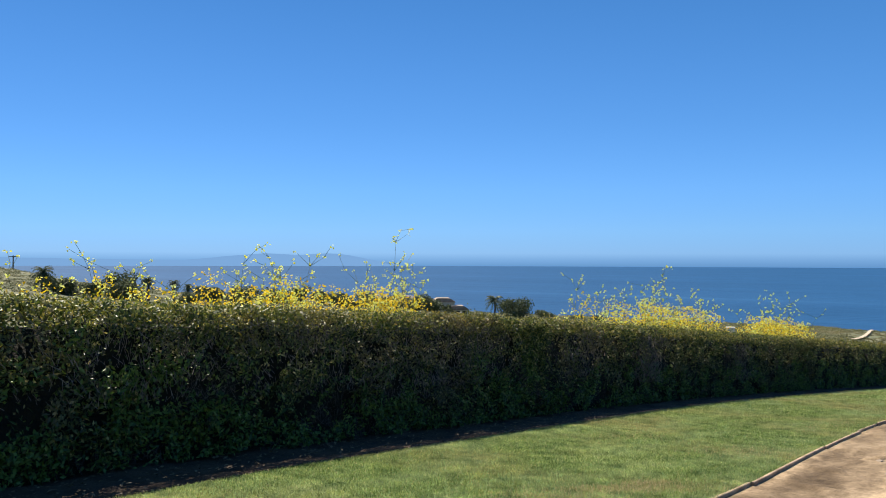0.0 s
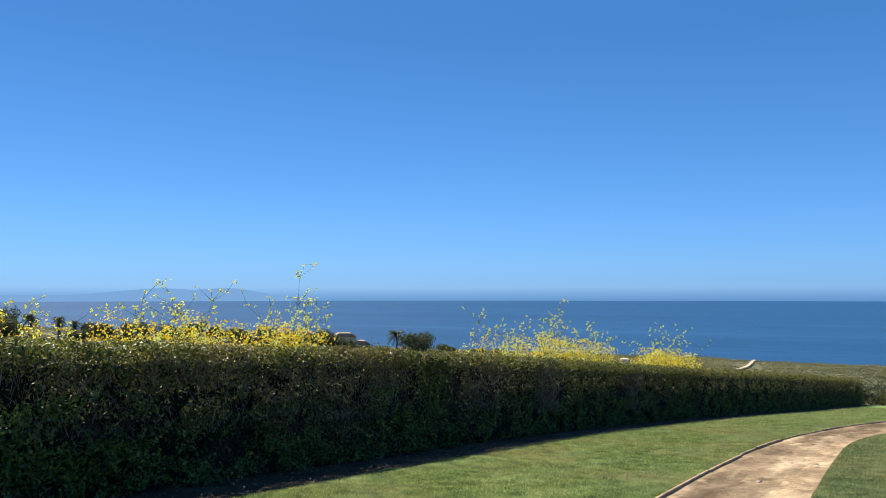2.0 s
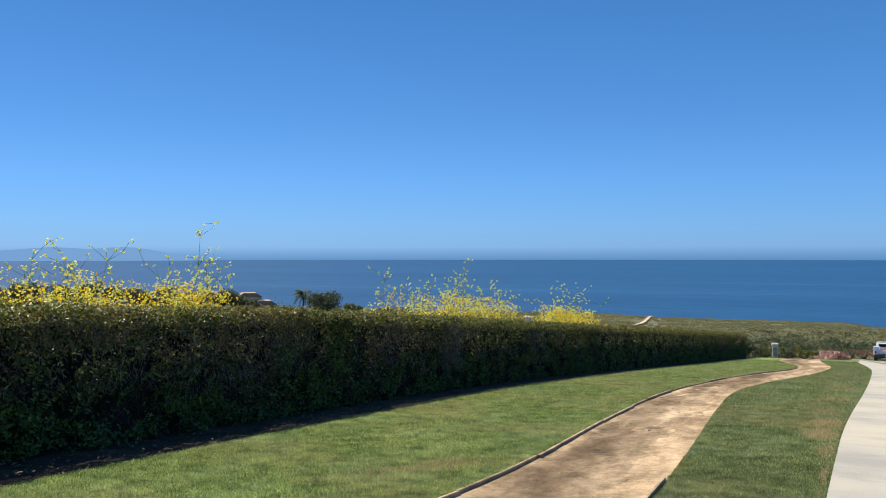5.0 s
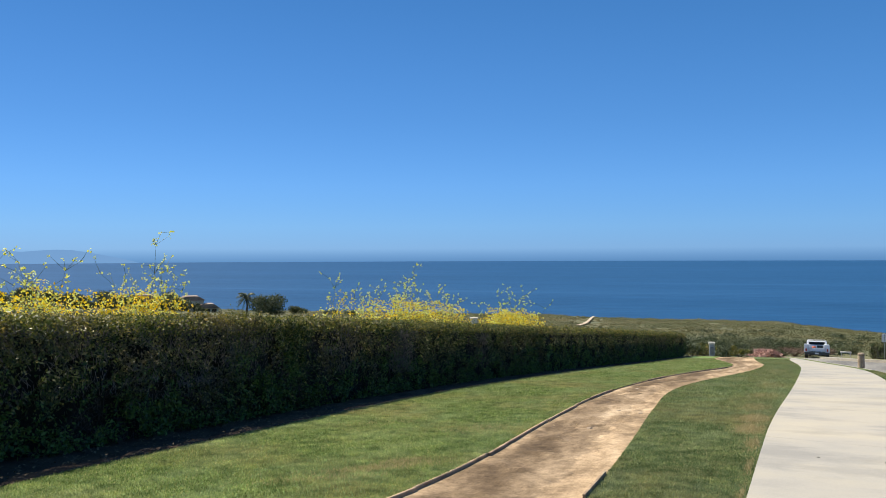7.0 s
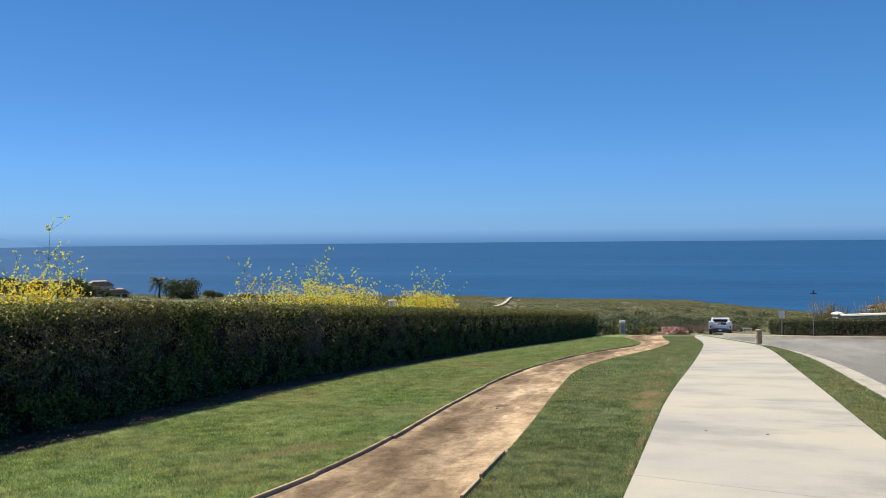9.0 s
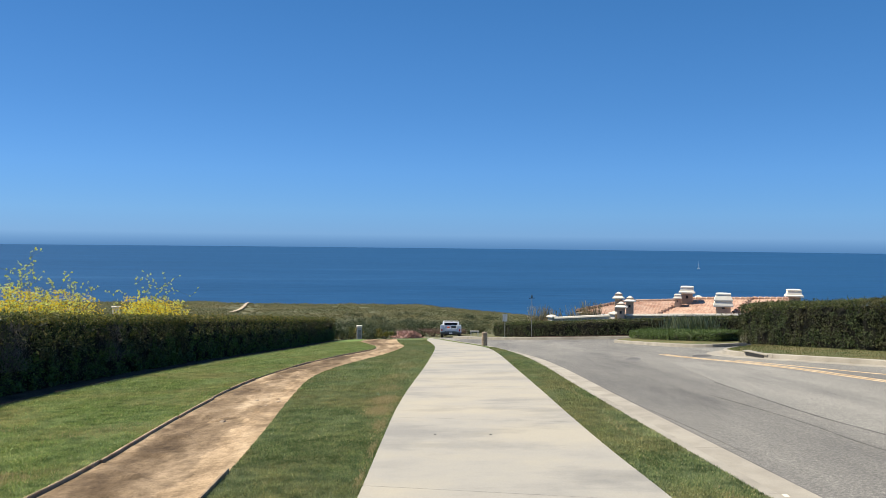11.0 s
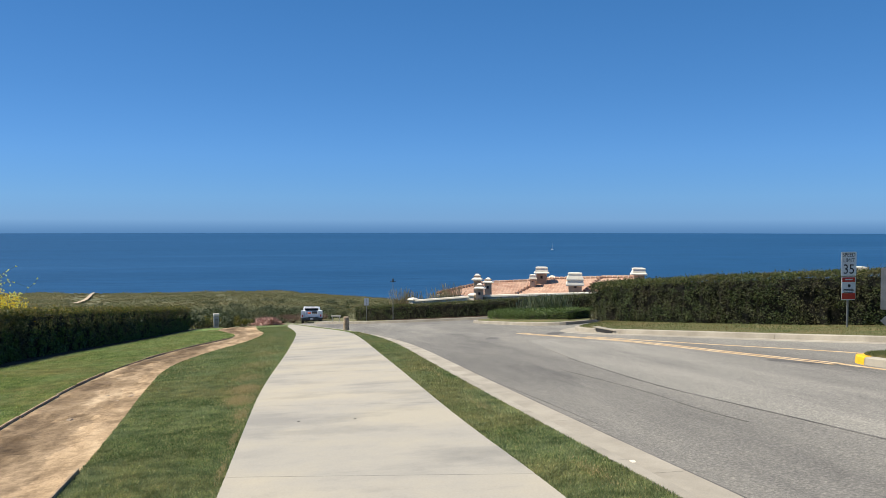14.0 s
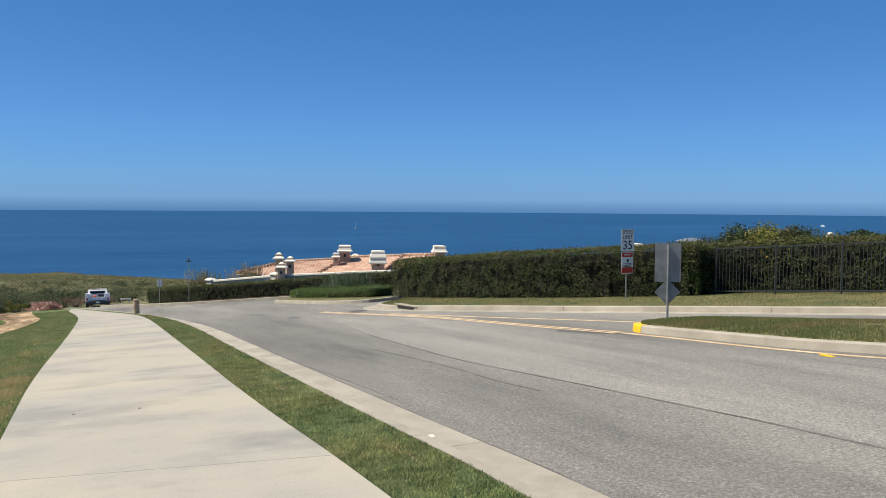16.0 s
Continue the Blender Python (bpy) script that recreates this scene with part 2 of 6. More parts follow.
def asphalt_mat(name, gain):
    m, n, l, b = node_mat(name)
    col = ramp(n, l, noise_tex(n, l, 0.30, 5, 0.6, (0.16, 1.0, 1.0), radians(-48)), [(0.34, (0.124, 0.120, 0.112)), (0.5, (0.172, 0.166, 0.152)), (0.66, (0.212, 0.204, 0.184))])
    stain = ramp(n, l, noise_tex(n, l, 1.1, 7, 0.72, (0.12, 1.0, 1.0), radians(-48)), [(0.42, (1.12, 1.12, 1.1)), (0.55, (1, 1, 1)), (0.70, (0.66, 0.66, 0.68))])
    col = mixed(n, l, 0.8, col, mixed(n, l, 1.0, col, stain, "MULTIPLY"))
    grit = ramp(n, l, noise_tex(n, l, 30, 6, 0.9), [(0.32, (0.22, 0.22, 0.22)), (0.5, (1.0, 1.0, 1.0)), (0.66, (2.4, 2.35, 2.25))])
    col = mixed(n, l, 0.75, col, mixed(n, l, 1.0, col, grit, "MULTIPLY"))
    l.new(mixed(n, l, 1.0, col, (gain, gain, gain * 0.99), "MULTIPLY"), b.inputs["Base Color"])
    b.inputs["Roughness"].default_value, b.inputs["Specular IOR Level"].default_value = 0.9, 0.2
    bumped(n, l, b, noise_tex(n, l, 90, 3, 0.8), 0.5, 0.006)
    return m


M_ASPHALT = asphalt_mat("worn_asphalt", 0.96)
M_OVERLAY = asphalt_mat("paler_asphalt", 1.10)
M_PATCH = surface("road_seam", (0.075, 0.072, 0.067), (0.16, 0.153, 0.143), 1.0, 60, 0.9)
M_YELLOW = surface("road_yellow", (0.46, 0.31, 0.16), (0.64, 0.50, 0.32), 2.0, 50, 0.8, 0.2, 0.003, fine_mix=0.6)
M_KERBYELLOW = surface("yellow_kerb_paint", (0.70, 0.36, 0.01), (0.82, 0.46, 0.02), 4.0, 50, 0.6, 0.2, 0.003)
M_LAND = surface("dry_soil", (0.088, 0.096, 0.046), (0.145, 0.138, 0.070), 0.05, 0.9, 0.95, 0.5, 0.2)
M_SCRUB = leafy("coastal_scrub", [(0.0, (0.088, 0.098, 0.044)), (0.6, (0.112, 0.122, 0.056)), (1.0, (0.145, 0.146, 0.072))], (0.21, 0.18, 0.09), 0.3, 0.8, 0.04)
M_DARKLEAF = leafy("dark_foliage", [(0.0, (0.024, 0.040, 0.014)), (0.6, (0.050, 0.072, 0.024)), (1.0, (0.10, 0.115, 0.042))], None, 0.2, 0.5)
M_TREELEAF = leafy("tree_leaf", [(0.0, (0.040, 0.054, 0.020)), (0.6, (0.066, 0.084, 0.030)), (1.0, (0.115, 0.125, 0.050))], None, 0.25, 0.75)
M_RUSSET = leafy("russet_groundcover", [(0.0, (0.10, 0.055, 0.040)), (0.6, (0.17, 0.105, 0.075)), (1.0, (0.26, 0.17, 0.12))], None, 0.2, 0.6)
M_BARK = surface("bark", (0.07, 0.055, 0.04), (0.15, 0.12, 0.09), 3, 20)
M_TIMBER = surface("weathered_edging", (0.21, 0.145, 0.09), (0.42, 0.31, 0.20), 3, 60, 0.85, 0.5, 0.006)
M_TILE = surface("terracotta_tile", (0.36, 0.20, 0.135), (0.54, 0.37, 0.27), 0.7, 5, 0.85, 0.3, 0.02, fine_mix=0.7)
# dark brown carries the shade of the raised gable's side face
M_RAKESHADE = surface("rake_shade", (0.05, 0.035, 0.025), (0.11, 0.075, 0.055), 3, 30)
M_STUCCO = surface("cream_stucco", (0.60, 0.54, 0.42), (0.72, 0.66, 0.54), 1.0, 30, 0.9, 0.15, 0.005)
M_TRIMWHITE = plain("white_trim", (0.74, 0.69, 0.58), 0.7)
M_GALV = surface("galvanised_steel", (0.22, 0.23, 0.235), (0.31, 0.32, 0.325), 4, 60, 0.45, 0.1, 0.002, 0.6)
M_PALEGREY = plain("pale_grey_paint", (0.42, 0.43, 0.42), 0.6)
M_IRON = plain("dark_iron_paint", (0.032, 0.039, 0.039), 0.4)
M_BLACK = plain("black_rubber", (0.02, 0.02, 0.02), 0.75)
M_WHITE = plain("white_paint", (0.80, 0.81, 0.82), 0.3)
M_SIGNWHITE = plain("white_sign_sheeting", (0.74, 0.75, 0.74), 0.4)
M_SIGNBLACK = plain("black_sign_ink", (0.015, 0.015, 0.015), 0.5)
M_SIGNRED = plain("red_sign_ink", (0.50, 0.035, 0.02), 0.45)
M_CHROME = plain("bare_metal", (0.35, 0.35, 0.36), 0.3, 0.9)
M_LAMPRED = plain("red_lens", (0.42, 0.02, 0.015), 0.25)
M_ORANGE = plain("orange_plastic", (0.80, 0.16, 0.05), 0.5)
M_GLASS, _n, _l, _b = node_mat("dark_window_glass")
_b.inputs["Base Color"].default_value, _b.inputs["Roughness"].default_value = (0.02, 0.025, 0.03, 1), 0.06
M_STRAP = leafy("strap_leaf", [(0.0, (0.10, 0.13, 0.06)), (0.7, (0.22, 0.26, 0.14)), (1.0, (0.42, 0.44, 0.32))], None, 0.3, 0.5)
M_PINK = leafy("pink_groundcover", [(0.0, (0.20, 0.10, 0.075)), (0.5, (0.38, 0.20, 0.165)), (1.0, (0.52, 0.36, 0.30))], None, 0.2, 0.6)
M_TAN = surface("tan_stucco", (0.34, 0.255, 0.19), (0.46, 0.36, 0.275), 1.0, 30, 0.9, 0.15, 0.005)
M_STONE = surface("exposed_stone", (0.24, 0.185, 0.13), (0.40, 0.32, 0.235), 5, 60, 0.9, 0.4, 0.01)


def dirt_mat():
    m, n, l, b = node_mat("packed_dirt")
    big = noise_tex(n, l, 0.75, 12, 0.72, (0.34, 1.0, 1.0), radians(-52))
    col = ramp(n, l, big, [(0.34, (0.098, 0.070, 0.043)), (0.46, (0.185, 0.134, 0.084)), (0.55, (0.31, 0.230, 0.147)), (0.68, (0.45, 0.35, 0.235))])
    lane = n.new("ShaderNodeAttribute")
    lane.attribute_name = "across"
    warp = n.new("ShaderNodeMath")
    warp.operation = "MULTIPLY_ADD"
    l.new(noise_tex(n, l, 0.8, 6, 0.7), warp.inputs[0])
    warp.inputs[1].default_value = 0.55
    l.new(lane.outputs["Fac"], warp.inputs[2])
    tread = ramp(n, l, warp.outputs[0], [(0.22, (1.25, 1.22, 1.18)), (0.36, (1.1, 1.08, 1.05)), (0.45, (0.62, 0.60, 0.58)), (0.66, (0.70, 0.68, 0.66)), (0.76, (1.2, 1.2, 1.2)), (0.98, (0.95, 0.94, 0.93)), (1.10, (1.3, 1.28, 1.24))])
    col = mixed(n, l, 0.9, col, mixed(n, l, 1.0, col, tread, "MULTIPLY"))
    mid = ramp(n, l, noise_tex(n, l, 7, 6, 0.8), [(0.36, (0.62, 0.61, 0.60)), (0.5, (1, 1, 1)), (0.64, (1.3, 1.3, 1.3))])
    col = mixed(n, l, 0.7, col, mixed(n, l, 1.0, col, mid, "MULTIPLY"))
    fine = noise_tex(n, l, 38, 4, 0.75)
    col = mixed(n, l, 0.45, col, mixed(n, l, 1.0, col, ramp(n, l, fine, [(0.3, (0.55, 0.55, 0.55)), (0.7, (1.3, 1.3, 1.3))]), "MULTIPLY"))
    l.new(col, b.inputs["Base Color"])
    b.inputs["Roughness"].default_value, b.inputs["Specular IOR Level"].default_value = 0.95, 0.1
    bumped(n, l, b, fine, 0.6, 0.015)
    return m


M_DIRT = dirt_mat()


M_PAMPAS = leafy("pampas_blade", [(0.0, (0.22, 0.20, 0.09)), (0.5, (0.42, 0.36, 0.20)), (1.0, (0.66, 0.56, 0.40))], None, 0.3, 0.7)
# black base; the distance haze is put in as an even blue glow
M_ISLAND, _n, _l, _b = node_mat("far_island_haze")
_b.inputs["Base Color"].default_value = (0.0, 0.0, 0.0, 1)
_b.inputs["Specular IOR Level"].default_value = 0.0
_b.inputs["Roughness"].default_value = 1.0
_b.inputs["Emission Color"].default_value = (0.098, 0.190, 0.335, 1)
_b.inputs["Emission Strength"].default_value = 1.0

# ---- ground shape ----


def soft(v, w):
    return w * np.log1p(np.exp(np.clip(v / w, -30, 30)))


def hill(x, y):
    """Height of the even hillside that the lawn, the pavement and the road lie on."""
    k = 0.024 + 0.010 / (1 + np.exp(-np.clip((x - 0.8 * y) / 6, -30, 30)))
    return -0.0354 * x - 0.0714 * y - k * (soft(y - 14, 4) - soft(-14.0, 4))


EDGE_AZ = [-180, -90, -50, -35, -29.6, -27, -24, -20, -10.7, 1.3, 12, 24, 31, 39, 42, 46, 55, 70, 100, 130, 180]
EDGE_DROP = [-0.05, -0.02, 0.0, 0.002, 0.010, 0.021, 0.030, 0.037, 0.046, 0.0635, 0.070, 0.0742, 0.0765, 0.0785, 0.083, 0.088, 0.108, 0.09, 0.03, -0.02, -0.05]
RIM = 300.0
SEA = -30.0


def land(x, y):
    """Height of the ground out to the bluff over the sea."""
    r, az = np.hypot(x, y) + 1e-6, np.degrees(np.arctan2(x, y))
    near = hill(x, y)
    x7, y7 = x / r * 80, y / r * 80
    top = 1.6 - np.interp(az, EDGE_AZ, EDGE_DROP) * RIM
    u = np.clip((r - 80) / (RIM - 80), 0, 1)
    far = hill(x7, y7) + (top - hill(x7, y7)) * u
    k = np.clip((r - 70) / 20, 0, 1)
    z = near * (1 - k) + far * k
    fall = np.clip((r - RIM) / 45, 0, 1)
    return z + (SEA - 4 - z) * fall * fall * (3 - 2 * fall)


def link_mesh(name, verts, faces, material, parent=None, smooth=False):
    me = bpy.data.meshes.new(name)
    me.from_pydata(verts.tolist() if hasattr(verts, "tolist") else verts, [], faces.tolist() if hasattr(faces, "tolist") else faces)
    me.materials.append(material)
    if smooth:
        me.polygons.foreach_set("use_smooth", [True] * len(me.polygons))
    ob = new(name, me)
    ob.parent = parent
    return ob


def part(name, bm, material, parent=None, label="", smooth=False):
    me = bpy.data.meshes.new(name)
    bm.normal_update()
    bm.to_mesh(me)
    bm.free()
    me.materials.append(material)
    if smooth:
        me.polygons.foreach_set("use_smooth", [True] * len(me.polygons))
    ob = new(name, me)
    ob.parent = parent
    return tagged(ob, label)


def thing(name, m, label, category, group=""):
    ob = new(name)
    ob.matrix_world = m
    return tagged(ob, label, category, group)


def add_box(bm, c, s, turn=None, bevel=0.0):
    geo = bmesh.ops.create_cube(bm, size=1.0, matrix=Matrix.Translation(c) @ (turn or Matrix()) @ Matrix.Diagonal((*s, 1)))
    if bevel:
        edges = list({e for v in geo["verts"] for e in v.link_edges})
        bmesh.ops.bevel(bm, geom=edges, offset=bevel, segments=2, affect="EDGES", profile=0.6)
    return bm


def box(c, s, turn=None, bevel=0.0):
    return add_box(bmesh.new(), c, s, turn, bevel)


def add_tube(bm, a, b, ra, rb=None, n=8):
    a, b = Vector(a), Vector(b)
    rb = ra if rb is None else rb
    m = Matrix.Translation((a + b) / 2) @ (b - a).to_track_quat("Z", "Y").to_matrix().to_4x4()
    bmesh.ops.create_cone(bm, cap_ends=True, segments=n, radius1=ra, radius2=rb, depth=(b - a).length, matrix=m)
    return bm


def tube(a, b, ra, rb=None, n=8):
    return add_tube(bmesh.new(), a, b, ra, rb, n)


def lathe(profile, n=20):
    bm = bmesh.new()
    rings = [[bm.verts.new((r * math.cos(6.28318 * i / n), r * math.sin(6.28318 * i / n), z)) for i in range(n)] for r, z in profile]
    for a, b in zip(rings[:-1], rings[1:]):
        for i in range(n):
            bm.faces.new((a[i], a[(i + 1) % n], b[(i + 1) % n], b[i]))
    bm.faces.new(rings[-1])
    bm.faces.new(rings[0][::-1])
    return bm


def prism(outline, depth, m=None, bevel=0.0):
    """A flat outline (x, z) made depth thick along y."""
    bm = bmesh.new()
    a = [bm.verts.new((x, -depth / 2, z)) for x, z in outline]
    b = [bm.verts.new((x, depth / 2, z)) for x, z in outline]
    k = len(a)
    bm.faces.new(a)
    bm.faces.new(b[::-1])
    for i in range(k):
        bm.faces.new((a[i], b[i], b[(i + 1) % k], a[(i + 1) % k]))
    bmesh.ops.recalc_face_normals(bm, faces=bm.faces)
    if bevel:
        bmesh.ops.bevel(bm, geom=list(bm.edges), offset=bevel, segments=2, affect="EDGES")
    if m:
        bm.transform(m)
    return bm


def curve(points, n):
    """A smooth line through plan points, n points evenly along it."""
    p = np.array(points, float)
    for _ in range(3):
        q = np.empty((2 * len(p) - 2, 2))
        q[0::2], q[1::2] = 0.75 * p[:-1] + 0.25 * p[1:], 0.25 * p[:-1] + 0.75 * p[1:]
        p = np.vstack([p[:1], q, p[-1:]])
    s = np.concatenate([[0], np.cumsum(np.hypot(*np.diff(p, axis=0).T))])
    u = np.linspace(0, 1, n) * s[-1]
    return np.stack([np.interp(u, s, p[:, i]) for i in (0, 1)], 1)


def offset(line, d):
    """The line moved d metres to its right."""
    t = np.gradient(line, axis=0)
    t /= np.linalg.norm(t, axis=1)[:, None] + 1e-9
    return line + d * np.stack([t[:, 1], -t[:, 0]], 1)


def sheet(name, a, b, rise, material, nv=10, skirt=0.3, rough=0.0, kind="structure", label="", category="", parent=None):
    """Ground between two lines of equal length, rise metres over the hill, with a skirt down its borders."""
    nu = len(a)
    w = np.linspace(0, 1, nv)[None, :, None]
    p = a[:, None] * (1 - w) + b[:, None] * w
    z = hill(p[..., 0], p[..., 1]) + rise
    if rough:
        z += np.array([[rough * noise.noise((q[0] * 1.7, q[1] * 1.7, 0.0)) + 0.5 * rough * noise.noise((q[0] * 6, q[1] * 6, 3.0)) for q in row] for row in p])
    v = np.dstack([p, z]).reshape(-1, 3)
    i, j = np.meshgrid(np.arange(nu - 1), np.arange(nv - 1), indexing="ij")
    k = (i * nv + j).ravel()
    f = np.stack([k, k + nv, k + nv + 1, k + 1], 1).tolist()
    ring = [*range(nv), *[r * nv + nv - 1 for r in range(1, nu)], *[(nu - 1) * nv + c for c in range(nv - 2, -1, -1)], *[r * nv for r in range(nu - 2, 0, -1)]]
    low = v[ring] - [0, 0, skirt]
    n0, m = len(v), len(ring)
    f += [[n0 + m + c, n0 + m + (c + 1) % m, n0 + (c + 1) % m, n0 + c] for c in range(m)]
    ob = link_mesh(name, np.vstack([v, low, v[ring]]), f, material, parent)
    ob.data.polygons.foreach_set("use_smooth", [True] * ((nu - 1) * (nv - 1)) + [False] * m)
    return tagged(ob, label, category, kind=kind)


# ---- ground, sea, distance ----
rr = np.concatenate([np.linspace(0.5, 90, 60), np.linspace(93, 350, 90), [380, 450]])
aa = np.radians(np.linspace(-180, 180, 361))
R_, A_ = np.meshgrid(rr, aa, indexing="ij")
X_, Y_ = R_ * np.sin(A_), R_ * np.cos(A_)
Z_ = land(X_, Y_) - 0.32 * np.clip((95 - R_) / 20, 0, 1)


def swell(x, y):
    """Low swells and hummocks of the far slope."""
    r = np.hypot(x, y)
    b = np.array([(0.4 * noise.noise((p * 0.03, q * 0.03, 1.0)) + 0.25 * noise.noise((p * 0.11, q * 0.11, 5.0))) if s > 85 else 0.0 for p, q, s in zip(np.ravel(x), np.ravel(y), np.ravel(r))])
    return b.reshape(np.shape(x)) * np.clip((r - 85) / 40, 0, 1)


Z_ += swell(X_, Y_)
NA = len(aa)
I_, J_ = np.meshgrid(np.arange(len(rr) - 1), np.arange(NA - 1), indexing="ij")
K_ = (I_ * NA + J_).ravel()
ground = link_mesh("ground", np.stack([X_, Y_, Z_], -1).reshape(-1, 3), np.stack([K_, K_ + 1, K_ + NA + 1, K_ + NA], 1), M_LAND, smooth=True)
tagged(ground, "dry scrubby coastal hillside falling to a bluff", "ground", kind="structure")

rr = np.concatenate([[150], np.geomspace(220, 4960, 40)])
aa = np.radians(np.linspace(-180, 180, 181))
R_, A_ = np.meshgrid(rr, aa, indexing="ij")
I_, J_ = np.meshgrid(np.arange(len(rr) - 1), np.arange(180), indexing="ij")
K_ = (I_ * 181 + J_).ravel()
sea = link_mesh("water", np.stack([R_ * np.sin(A_), R_ * np.cos(A_), 0 * R_ + SEA], -1).reshape(-1, 3), np.stack([K_, K_ + 1, K_ + 182, K_ + 181], 1), M_SEA, smooth=True)
tagged(sea, "calm deep blue ocean with faint wind streaks", "sea", kind="structure")

# ---- lines of the plan ----
N = 260
HEDGE = curve([(-13, -8), (-8, 0.5), (-3.72, 6.7), (-2.9, 8.1), (-1.5, 10), (0.8, 13.1), (5, 18.9), (13.6, 29.2), (22, 38.2), (29, 46.3), (34.6, 52.8)], N)
DIRT_L = curve([(-9, -5), (-4, 0.5), (0.95, 5.9), (1.6, 6.57), (2.7, 7.95), (3.95, 9.8), (6.5, 13.5), (10.2, 18.4), (16.4, 25.3), (21.5, 29.8), (25.6, 34.5), (29.0, 40.5), (32.5, 46.5), (37, 52)], N)
DIRT_R = curve([(-8, -8.5), (-2, -0.8), (2.6, 5.25), (3.15, 6.0), (4.65, 8.08), (7.6, 12.4), (10.9, 17.1), (14.6, 21.0), (20.5, 26.6), (27.2, 34.2), (31.0, 39.8), (35.5, 46.0), (40, 52)], N)
WALK_L = curve([(-9, -10), (-3.6, -4), (3.82, 4.72), (5.95, 7.26), (8.9, 10.75), (14.9, 17.4), (24.8, 28.8), (29.0, 34.0), (33.0, 39.2), (37, 44.5), (43.5, 52)], N)
WALK_R = curve([(-6.5, -12), (-1.5, -5.7), (5.06, 2.06), (6.07, 3.25), (7.39, 4.88), (9.4, 7.25), (13.0, 11.4), (15.5, 14.3), (24.6, 24.6), (28.4, 29.5), (34.8, 39.2), (40, 46.8), (47, 57)], N)
KERB_IN = curve([(-5.0, -11.2), (-1.3, -6.4), (5.39, 1.21), (6.22, 2.14), (7.02, 3.11), (8.22, 4.54), (10.2, 6.88), (13.9, 11.2), (18.6, 16.5), (23.0, 21.8), (28.75, 29.4), (35.2, 39.0), (40.3, 46.5), (47.3, 57)], N)
KERB_TOP = offset(KERB_IN, 0.16)
GUTTER = offset(KERB_IN, 0.74)
ROAD_FAR = curve([(21, -14), (23.5, 0), (24.2, 3.3), (24.9, 7), (26.4, 11.5), (29, 15.5), (40, 17), (62, 22), (66, 34), (55, 42), (54, 50), (60, 62), (66, 72)], N)
# mulch bed, widened to the shadow edge so dark soil deepens the hedge's shade
BED_W = np.interp(HEDGE[:, 1], [6, 11.5, 14.5, 30, 50], [0.92, 0.88, 0.84, 0.78, 0.6])[:, None]
HEDGE_SIDE = offset(HEDGE, 1.0) - HEDGE
MULCH = HEDGE + HEDGE_SIDE * (BED_W + 0.03)

tagged(sheet("soil", offset(HEDGE, -1.6), MULCH, -0.02, M_SOIL, 12, rough=0.05), "dark mulched soil along the hedge foot, widened to fill the hedge's shadow", "soil", kind="structure")
LAWN_EDGE = HEDGE + HEDGE_SIDE * BED_W
LAWN = sheet("lawn", LAWN_EDGE, DIRT_L, 0.0, M_LAWN, 24, label="mown green lawn with dry straw patches", category="lawn")


def dirt_bed(name, left, right, rise, along, across):
    """The path's worn bed: ruts, small terraces and crumbled edges; each vertex knows how far across the path it lies."""
    def fine(line):
        t = np.linspace(0, 1, len(line))
        return np.stack([np.interp(np.linspace(0, 1, along), t, line[:, c]) for c in (0, 1)], 1)

    w = np.linspace(0, 1, across)[None, :, None]
    p = fine(left)[:, None] * (1 - w) + fine(right)[:, None] * w
    z = hill(p[..., 0], p[..., 1]) + rise

    def relief(x, y, c):
        big = noise.noise((x * 0.9, y * 0.9, 2.0))
        step = noise.noise((x * 1.6 + 4, y * 1.6, 8.0)) + 0.35 * noise.noise((x * 6, y * 6, 1.0))
        ledge = 0.030 * (1 / (1 + math.exp(-max(-30.0, min(30.0, (step - 0.20) * 55)))))
        flat = 1 - min(1.0, max(0.0, abs(2 * c - 1) - 0.6) / 0.35)
        return (0.012 * big + ledge + 0.006 * noise.noise((x * 9, y * 9, 3.0)) - 0.010) * flat - 0.004

    ww = np.broadcast_to(w[..., 0], z.shape)
    z = z + np.array([relief(x, y, c) for x, y, c in zip(p[..., 0].ravel(), p[..., 1].ravel(), ww.ravel())]).reshape(z.shape)
    i, j = np.meshgrid(np.arange(along - 1), np.arange(across - 1), indexing="ij")
    k = (i * across + j).ravel()
    ob = link_mesh(name, np.dstack([p, z]).reshape(-1, 3), np.stack([k, k + across, k + across + 1, k + 1], 1), M_DIRT, smooth=True)
    layer = ob.data.attributes.new("across", "FLOAT", "POINT")
    layer.data.foreach_set("value", ww.ravel().astype(np.float32))
    return tagged(ob, "worn packed dirt path with ruts and pale dusty patches", "path", kind="structure")


DIRT = dirt_bed("dirt_path", offset(DIRT_L, -0.02), offset(DIRT_R, 0.02), -0.022, 900, 30)
VERGE = sheet("lawn_strip", DIRT_R, offset(WALK_L, -0.015), -0.005, M_TURF, 14, label="strip of mown lawn between path and pavement", category="lawn")
EDGE_STRIP = sheet("grass_verge", offset(WALK_R, 0.015), offset(KERB_IN, -0.01), 0.0, M_TURF, 8, label="narrow strip of grass beside the kerb", category="lawn")
ROAD = sheet("road", offset(GUTTER, -0.02), ROAD_FAR, -0.155, M_ASPHALT, 60, label="grey worn asphalt road", category="road")

# ---- leaves, blades and twigs ----
rng = np.random.default_rng(7)


def unit(v):
    return v / (np.linalg.norm(v, axis=-1, keepdims=True) + 1e-9)


